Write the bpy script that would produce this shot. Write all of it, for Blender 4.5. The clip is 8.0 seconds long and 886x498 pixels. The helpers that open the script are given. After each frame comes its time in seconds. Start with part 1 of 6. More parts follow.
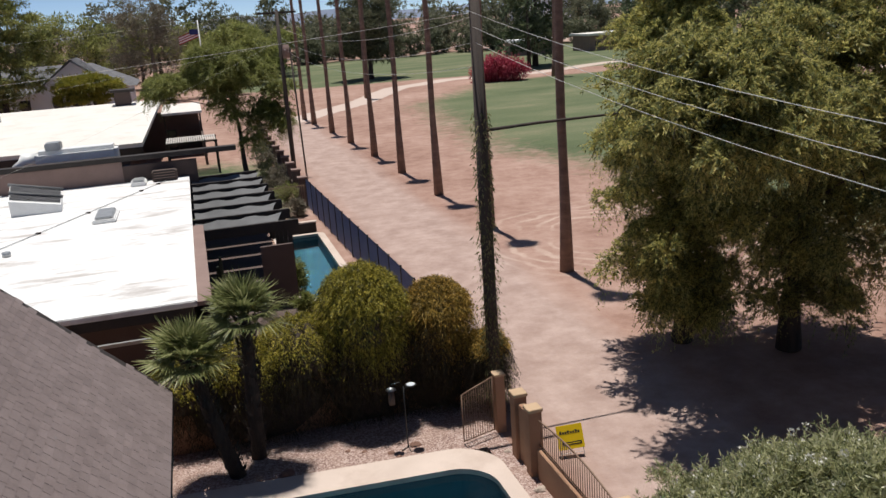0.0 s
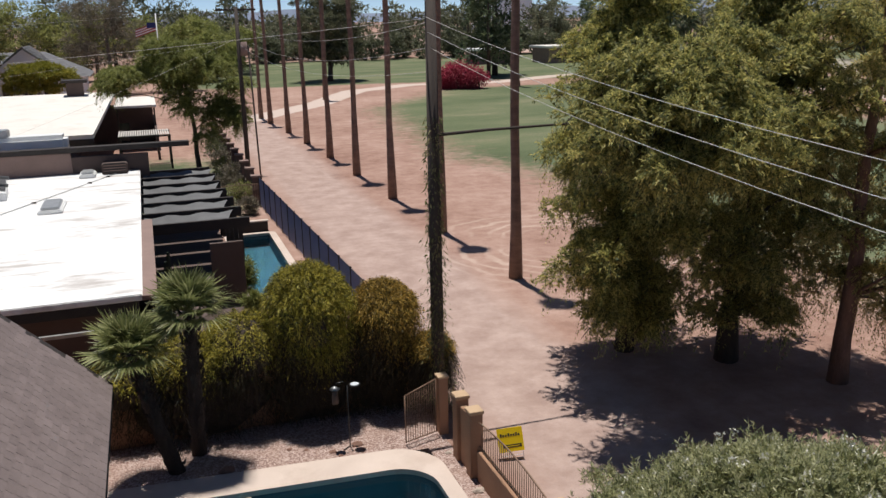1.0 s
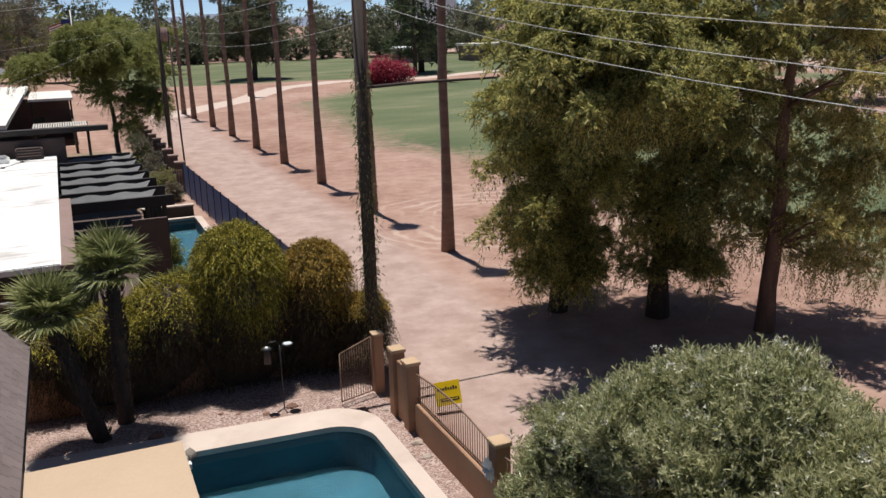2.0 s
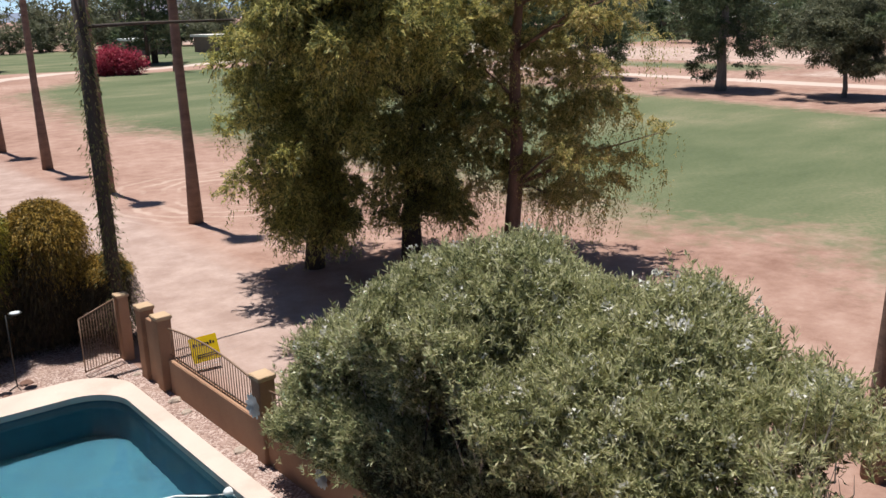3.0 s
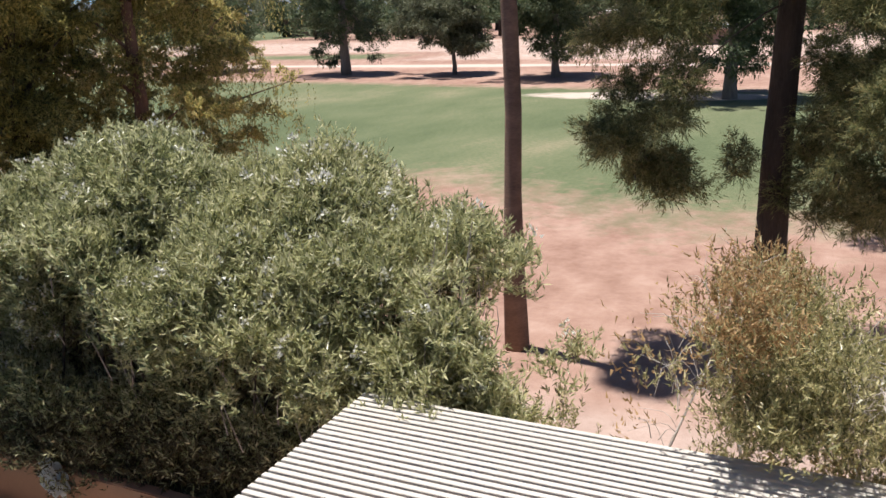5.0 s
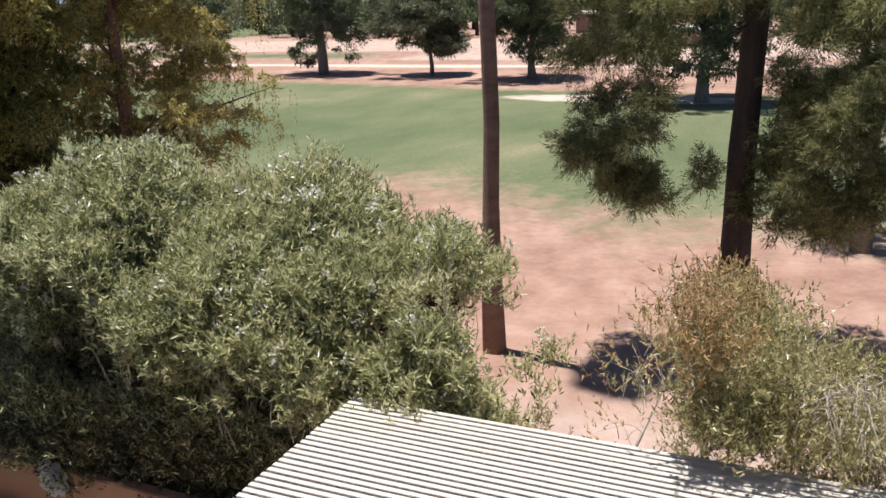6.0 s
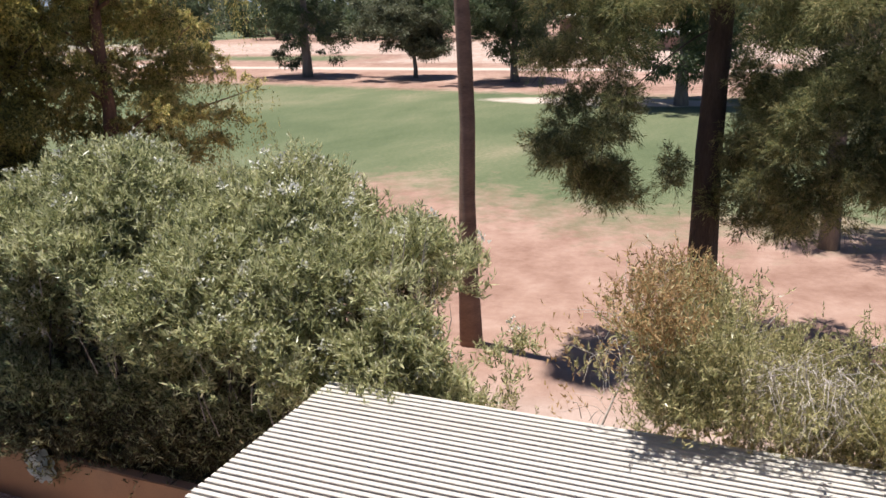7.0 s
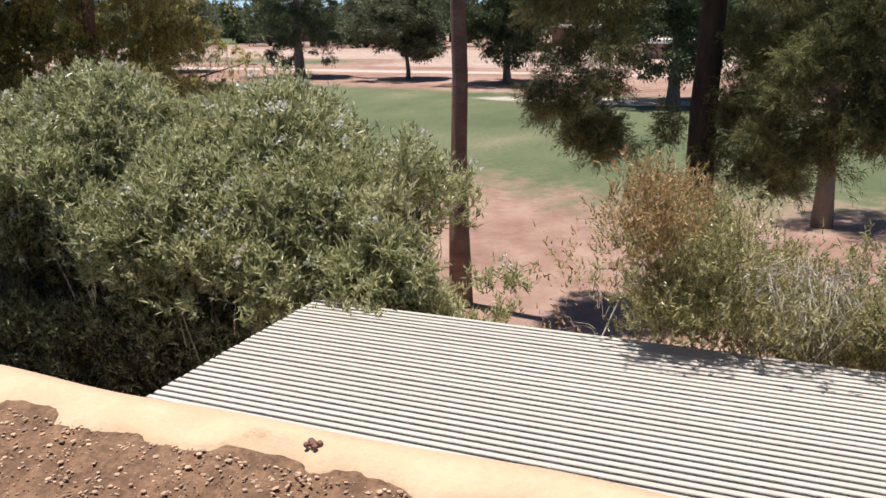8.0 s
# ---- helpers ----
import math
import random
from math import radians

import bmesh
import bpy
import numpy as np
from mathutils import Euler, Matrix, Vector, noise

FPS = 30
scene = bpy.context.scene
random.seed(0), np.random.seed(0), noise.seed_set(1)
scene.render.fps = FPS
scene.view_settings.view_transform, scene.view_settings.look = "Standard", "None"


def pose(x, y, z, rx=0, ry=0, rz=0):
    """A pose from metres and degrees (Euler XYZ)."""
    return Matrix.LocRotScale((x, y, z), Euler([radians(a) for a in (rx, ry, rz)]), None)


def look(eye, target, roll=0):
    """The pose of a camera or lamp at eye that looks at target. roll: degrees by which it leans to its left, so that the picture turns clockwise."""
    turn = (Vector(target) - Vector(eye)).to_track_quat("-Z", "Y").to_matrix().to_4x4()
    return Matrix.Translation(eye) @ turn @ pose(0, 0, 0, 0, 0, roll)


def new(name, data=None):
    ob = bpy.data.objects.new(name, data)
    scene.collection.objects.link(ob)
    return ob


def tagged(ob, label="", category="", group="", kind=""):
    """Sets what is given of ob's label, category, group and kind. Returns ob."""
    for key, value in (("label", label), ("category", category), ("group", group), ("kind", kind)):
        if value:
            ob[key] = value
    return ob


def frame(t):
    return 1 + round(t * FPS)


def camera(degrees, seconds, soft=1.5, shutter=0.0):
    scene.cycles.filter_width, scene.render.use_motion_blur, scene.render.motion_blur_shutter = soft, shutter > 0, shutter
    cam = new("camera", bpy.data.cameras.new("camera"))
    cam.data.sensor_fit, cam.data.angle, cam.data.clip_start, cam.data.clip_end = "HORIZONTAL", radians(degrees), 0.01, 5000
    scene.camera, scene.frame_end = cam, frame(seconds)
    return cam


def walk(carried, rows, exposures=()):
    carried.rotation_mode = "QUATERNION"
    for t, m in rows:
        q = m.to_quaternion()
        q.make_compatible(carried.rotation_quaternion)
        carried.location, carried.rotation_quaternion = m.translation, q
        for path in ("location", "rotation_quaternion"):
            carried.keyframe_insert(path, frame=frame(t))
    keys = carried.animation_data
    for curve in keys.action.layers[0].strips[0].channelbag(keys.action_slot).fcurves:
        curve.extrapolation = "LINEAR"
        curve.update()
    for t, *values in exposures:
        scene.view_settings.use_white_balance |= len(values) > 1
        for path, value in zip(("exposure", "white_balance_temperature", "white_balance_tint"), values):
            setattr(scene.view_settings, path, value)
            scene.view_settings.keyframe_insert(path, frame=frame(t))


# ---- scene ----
# ---- camera and walk ----
cam = camera(54.96, 8.0)
ROWS = [
    (0, (0.305, 0.039, 10.941), (0.825, 1.895, 10.408), -4.0),
    (0.5, (0.354, -0.114, 11.061), (0.941, 1.723, 10.533), -1.2),
    (1, (0.386, -0.243, 10.904), (1.009, 1.584, 10.38), -1.2),
    (1.2, (0.371, -0.3, 10.756), (1.005, 1.523, 10.234), -1.1),
    (2.3, (0.263, -0.296, 9.113), (1.163, 1.412, 8.59), -1.5),
    (2.5, (0.246, -0.326, 8.84), (1.254, 1.317, 8.309), -1.3),
    (3, (0.279, -0.349, 8.162), (1.53, 1.115, 7.623), -1.3),
    (3.5, (0.3, -0.369, 7.501), (1.749, 0.899, 6.959), -1.5),
    (4, (0.091, -0.573, 6.937), (1.756, 0.387, 6.385), -2.0),
    (4.5, (0.191, -0.524, 6.476), (1.917, 0.32, 5.919), -1.7),
    (4.7, (0.268, -0.48, 6.42), (1.997, 0.36, 5.867), -2.0),
    (5.8, (0.013, -0.471, 6.763), (1.765, 0.32, 6.213), -1.8),
    (6, (-0.285, -0.644, 6.821), (1.471, 0.134, 6.264), -1.6),
    (6.5, (-0.698, -0.972, 7.047), (1.067, -0.217, 6.483), -1.4),
    (7, (-0.7, -0.989, 6.821), (1.071, -0.242, 6.27), -1.4),
    (7.5, (-0.675, -0.972, 6.266), (1.104, -0.23, 5.733), -0.9),
    (8, (-0.743, -0.984, 5.678), (1.045, -0.255, 5.156), -0.5),
]
walk(cam, [(t, look(eye, aim, roll)) for t, eye, aim, roll in ROWS],
     [(0, 0.06), (1.2, 0.05), (3, 0.42), (4.5, 0.64), (7, 0.68), (8, 0.46)])

# ---- world, sun, exposure ----
scene.view_settings.exposure = 0.0
world = bpy.data.worlds.new("desert_sky")
scene.world = world
world.use_nodes = True
wn = world.node_tree
sky = wn.nodes.new("ShaderNodeTexSky")
sky.sky_type, sky.sun_disc = "NISHITA", False
sky.sun_elevation, sky.sun_rotation = radians(81), radians(-4)
sky.dust_density, sky.air_density, sky.ozone_density = 0.0, 0.35, 1.5
wn.links.new(sky.outputs[0], wn.nodes["Background"].inputs["Color"])
wn.nodes["Background"].inputs["Strength"].default_value = 0.1
sun_data = bpy.data.lights.new("sun", "SUN")
sun_data.energy, sun_data.angle, sun_data.color = 4.6, radians(0.55), (1.0, 0.96, 0.905)
sun = new("sun", sun_data)
sun.matrix_world = look((-0.5, 7.6, 50), (0, 0, 0))


# ---- materials ----
def node_mat(name):
    m = bpy.data.materials.new(name)
    m.use_nodes = True
    nt = m.node_tree
    return m, nt, nt.nodes["Principled BSDF"]


def ramp(nt, fac, stops):
    r = nt.nodes.new("ShaderNodeValToRGB")
    r.color_ramp.elements[0].position, r.color_ramp.elements[1].position = stops[0][0], stops[-1][0]
    for p, c in stops[1:-1]:
        r.color_ramp.elements.new(p)
    for e, (p, c) in zip(r.color_ramp.elements, stops):
        e.position, e.color = p, (*c, 1)
    nt.links.new(fac, r.inputs["Fac"])
    return r.outputs["Color"]


def tex_noise(nt, vec, scale, detail=4.0, rough=0.6):
    n = nt.nodes.new("ShaderNodeTexNoise")
    n.inputs["Scale"].default_value, n.inputs["Detail"].default_value, n.inputs["Roughness"].default_value = scale, detail, rough
    if vec is not None:
        nt.links.new(vec, n.inputs["Vector"])
    return n.outputs["Fac"]


def mix(nt, fac, a, b, blend="MIX"):
    m = nt.nodes.new("ShaderNodeMix")
    m.data_type, m.blend_type = "RGBA", blend
    for sock, val in ((m.inputs[0], fac), (m.inputs[6], a), (m.inputs[7], b)):
        if isinstance(val, (int, float)):
            sock.default_value = val
        elif isinstance(val, tuple):
            sock.default_value = (*val, 1)
        else:
            nt.links.new(val, sock)
    return m.outputs[2]


def math_node(nt, op, a, b=0.0, clamp=False):
    m = nt.nodes.new("ShaderNodeMath")
    m.operation, m.use_clamp = op, clamp
    for sock, val in zip(m.inputs, (a, b)):
        if isinstance(val, (int, float)):
            sock.default_value = val
        else:
            nt.links.new(val, sock)
    return m.outputs[0]


def coords(nt, stretch=(1, 1, 1)):
    g = nt.nodes.new("ShaderNodeNewGeometry")
    mp = nt.nodes.new("ShaderNodeMapping")
    mp.inputs["Scale"].default_value = stretch
    nt.links.new(g.outputs["Position"], mp.inputs["Vector"])
    return mp.outputs["Vector"]


def bump(nt, bsdf, height, strength, dist):
    b = nt.nodes.new("ShaderNodeBump")
    b.inputs["Strength"].default_value, b.inputs["Distance"].default_value = strength, dist
    nt.links.new(height, b.inputs["Height"])
    nt.links.new(b.outputs["Normal"], bsdf.inputs["Normal"])


def surface(name, dark, light, big=0.6, fine=18.0, rough=0.85, metal=0.0, rel=0.4, dist=0.01, stretch=(1, 1, 1), stain=None, vary=0.0):
    """A worn surface: broad patches, fine grain, relief; stain: (colour, share) of broad blotches; vary: difference from piece to piece."""
    m, nt, b = node_mat(name)
    v = coords(nt, stretch)
    n1, n2 = tex_noise(nt, v, big, 5), tex_noise(nt, v, fine, 4, 0.7)
    f = math_node(nt, "ADD", math_node(nt, "MULTIPLY", n1, 0.55), math_node(nt, "MULTIPLY", n2, 0.45))
    col = ramp(nt, f, [(0.32, dark), (0.68, light)])
    if stain:
        s = ramp(nt, tex_noise(nt, v, big * 0.7 + 0.3, 6, 0.65), [(0.52, (0, 0, 0)), (0.66, (stain[1],) * 3)])
        col = mix(nt, s, col, stain[0])
    if vary:
        oi = nt.nodes.new("ShaderNodeObjectInfo")
        gi = nt.nodes.new("ShaderNodeNewGeometry")
        r = math_node(nt, "FRACT", math_node(nt, "ADD", oi.outputs["Random"], gi.outputs["Random Per Island"]))
        k = math_node(nt, "ADD", math_node(nt, "MULTIPLY", r, 2 * vary), 1 - vary)
        col = mix(nt, 1.0, col, k, "MULTIPLY")
    nt.links.new(col, b.inputs["Base Color"])
    b.inputs["Roughness"].default_value, b.inputs["Metallic"].default_value = rough, metal
    if rel:
        bump(nt, b, n2, rel, dist)
    return m


def leafy(name, cols, trans=0.3, rough=0.55, clump=0.6):
    """Foliage: a colour for each leaf and broad shifts over the crown, part of the light passing through."""
    m, nt, b = node_mat(name)
    g = nt.nodes.new("ShaderNodeNewGeometry")
    f = math_node(nt, "ADD", math_node(nt, "MULTIPLY", g.outputs["Random Per Island"], 0.6),
                  math_node(nt, "MULTIPLY", tex_noise(nt, coords(nt), clump, 3), 0.4))
    col = ramp(nt, f, [(0.12 + 0.76 * i / (len(cols) - 1), c) for i, c in enumerate(cols)])
    nt.links.new(col, b.inputs["Base Color"])
    b.inputs["Roughness"].default_value = rough
    b.inputs["Specular IOR Level"].default_value = 0.3
    t = nt.nodes.new("ShaderNodeBsdfTranslucent")
    nt.links.new(col, t.inputs["Color"])
    ms = nt.nodes.new("ShaderNodeMixShader")
    ms.inputs[0].default_value = trans
    nt.links.new(b.outputs[0], ms.inputs[1])
    nt.links.new(t.outputs[0], ms.inputs[2])
    nt.links.new(ms.outputs[0], nt.nodes["Material Output"].inputs["Surface"])
    return m


def ground_material():
    m, nt, b = node_mat("desert_ground")
    v = coords(nt)
    vy = coords(nt, (1, 0.14, 1))
    a = nt.nodes.new("ShaderNodeAttribute")
    a.attribute_name = "cover"
    sep = nt.nodes.new("ShaderNodeSeparateColor")
    nt.links.new(a.outputs["Color"], sep.inputs[0])
    dirt = ramp(nt, math_node(nt, "ADD", math_node(nt, "MULTIPLY", tex_noise(nt, v, 0.11, 6), 0.5), math_node(nt, "MULTIPLY", tex_noise(nt, v, 0.9, 7, 0.72), 0.5)),
                [(0.36, (0.232, 0.132, 0.10)), (0.5, (0.345, 0.218, 0.172)), (0.64, (0.45, 0.312, 0.256))])
    packed = ramp(nt, tex_noise(nt, v, 0.8, 7, 0.7), [(0.36, (0.33, 0.235, 0.20)), (0.64, (0.475, 0.36, 0.315))])
    lane = ramp(nt, math_node(nt, "ADD", sep.outputs[2], math_node(nt, "MULTIPLY", math_node(nt, "SUBTRACT", tex_noise(nt, vy, 0.5, 5, 0.65), 0.5), 0.8)), [(0.3, (0, 0, 0)), (0.75, (0.9,) * 3)])
    dirt = mix(nt, lane, dirt, packed)
    rr2 = nt.nodes.new("ShaderNodeTexWave")
    rr2.wave_type, rr2.rings_direction = "RINGS", "Z"
    rr2.inputs["Scale"].default_value, rr2.inputs["Distortion"].default_value, rr2.inputs["Detail"].default_value, rr2.inputs["Detail Scale"].default_value = 0.36, 11.0, 3.0, 0.7
    mp = nt.nodes.new("ShaderNodeMapping")
    mp.inputs["Location"].default_value = (-19.8, -36.5, 0)
    nt.links.new(v, mp.inputs["Vector"])
    nt.links.new(mp.outputs["Vector"], rr2.inputs["Vector"])
    ln = nt.nodes.new("ShaderNodeVectorMath")
    ln.operation = "LENGTH"
    nt.links.new(mp.outputs["Vector"], ln.inputs[0])
    near = ramp(nt, math_node(nt, "MULTIPLY", ln.outputs["Value"], 0.05), [(0.13, (0, 0, 0)), (0.20, (1, 1, 1)), (0.31, (1, 1, 1)), (0.42, (0, 0, 0))])
    track = math_node(nt, "MULTIPLY", ramp(nt, rr2.outputs["Fac"], [(0.66, (0, 0, 0)), (0.95, (0.5,) * 3)]), math_node(nt, "MULTIPLY", near, ramp(nt, tex_noise(nt, v, 0.3, 3), [(0.40, (0, 0, 0)), (0.56, (1, 1, 1))])))
    dirt = mix(nt, track, dirt, (0.57, 0.45, 0.37))
    peb = ramp(nt, tex_noise(nt, v, 16.0, 3, 0.8), [(0.60, (0, 0, 0)), (0.74, (0.5,) * 3)])
    dirt = mix(nt, peb, dirt, (0.26, 0.165, 0.125))
    grass = ramp(nt, math_node(nt, "ADD", math_node(nt, "MULTIPLY", tex_noise(nt, coords(nt, (0.5, 1, 1)), 0.12, 5), 0.65), math_node(nt, "MULTIPLY", tex_noise(nt, v, 5.0, 5, 0.7), 0.35)),
                 [(0.32, (0.075, 0.098, 0.05)), (0.46, (0.115, 0.138, 0.072)), (0.56, (0.155, 0.168, 0.094)), (0.68, (0.28, 0.235, 0.155))])
    pale = mix(nt, tex_noise(nt, v, 2.0, 4), (0.52, 0.42, 0.36), (0.60, 0.50, 0.44))
    fray = math_node(nt, "MULTIPLY", math_node(nt, "SUBTRACT", tex_noise(nt, v, 0.8, 6, 0.7), 0.5), 1.1)
    fg = ramp(nt, math_node(nt, "ADD", sep.outputs[0], fray), [(0.30, (0, 0, 0)), (0.75, (1, 1, 1))])
    fp = ramp(nt, math_node(nt, "ADD", sep.outputs[1], math_node(nt, "MULTIPLY", fray, 0.5)), [(0.4, (0, 0, 0)), (0.6, (0.9,) * 3)])
    col = mix(nt, fp, mix(nt, fg, dirt, grass), pale)
    nt.links.new(col, b.inputs["Base Color"])
    b.inputs["Roughness"].default_value = 0.95
    b.inputs["Specular IOR Level"].default_value = 0.15
    bump(nt, b, math_node(nt, "ADD", tex_noise(nt, v, 8.0, 6, 0.75), math_node(nt, "MULTIPLY", tex_noise(nt, v, 1.1, 4), 2.0)), 0.45, 0.06)
    return m


def gravel_material():
    m, nt, b = node_mat("pink_gravel")
    v = coords(nt)
    vo = nt.nodes.new("ShaderNodeTexVoronoi")
    vo.inputs["Scale"].default_value = 26.0
    nt.links.new(v, vo.inputs["Vector"])
    sep = nt.nodes.new("ShaderNodeSeparateColor")
    nt.links.new(vo.outputs["Color"], sep.inputs[0])
    col = ramp(nt, sep.outputs[0], [(0.1, (0.22, 0.135, 0.11)), (0.5, (0.36, 0.245, 0.21)), (0.9, (0.54, 0.42, 0.37))])
    col = mix(nt, ramp(nt, tex_noise(nt, v, 0.9, 5), [(0.45, (0, 0, 0)), (0.7, (0.5,) * 3)]), col, (0.36, 0.24, 0.185))
    nt.links.new(col, b.inputs["Base Color"])
    b.inputs["Roughness"].default_value = 0.9
    bump(nt, b, vo.outputs["Distance"], 0.9, 0.03)
    return m


def water_material(name, tint):
    m, nt, b = node_mat(name)
    b.inputs["Base Color"].default_value = (*tint, 1)
    b.inputs["Roughness"].default_value = 0.03
    b.inputs["IOR"].default_value = 1.33
    b.inputs["Transmission Weight"].default_value = 1.0
    bump(nt, b, tex_noise(nt, coords(nt), 3.5, 3), 0.12, 0.05)
    return m


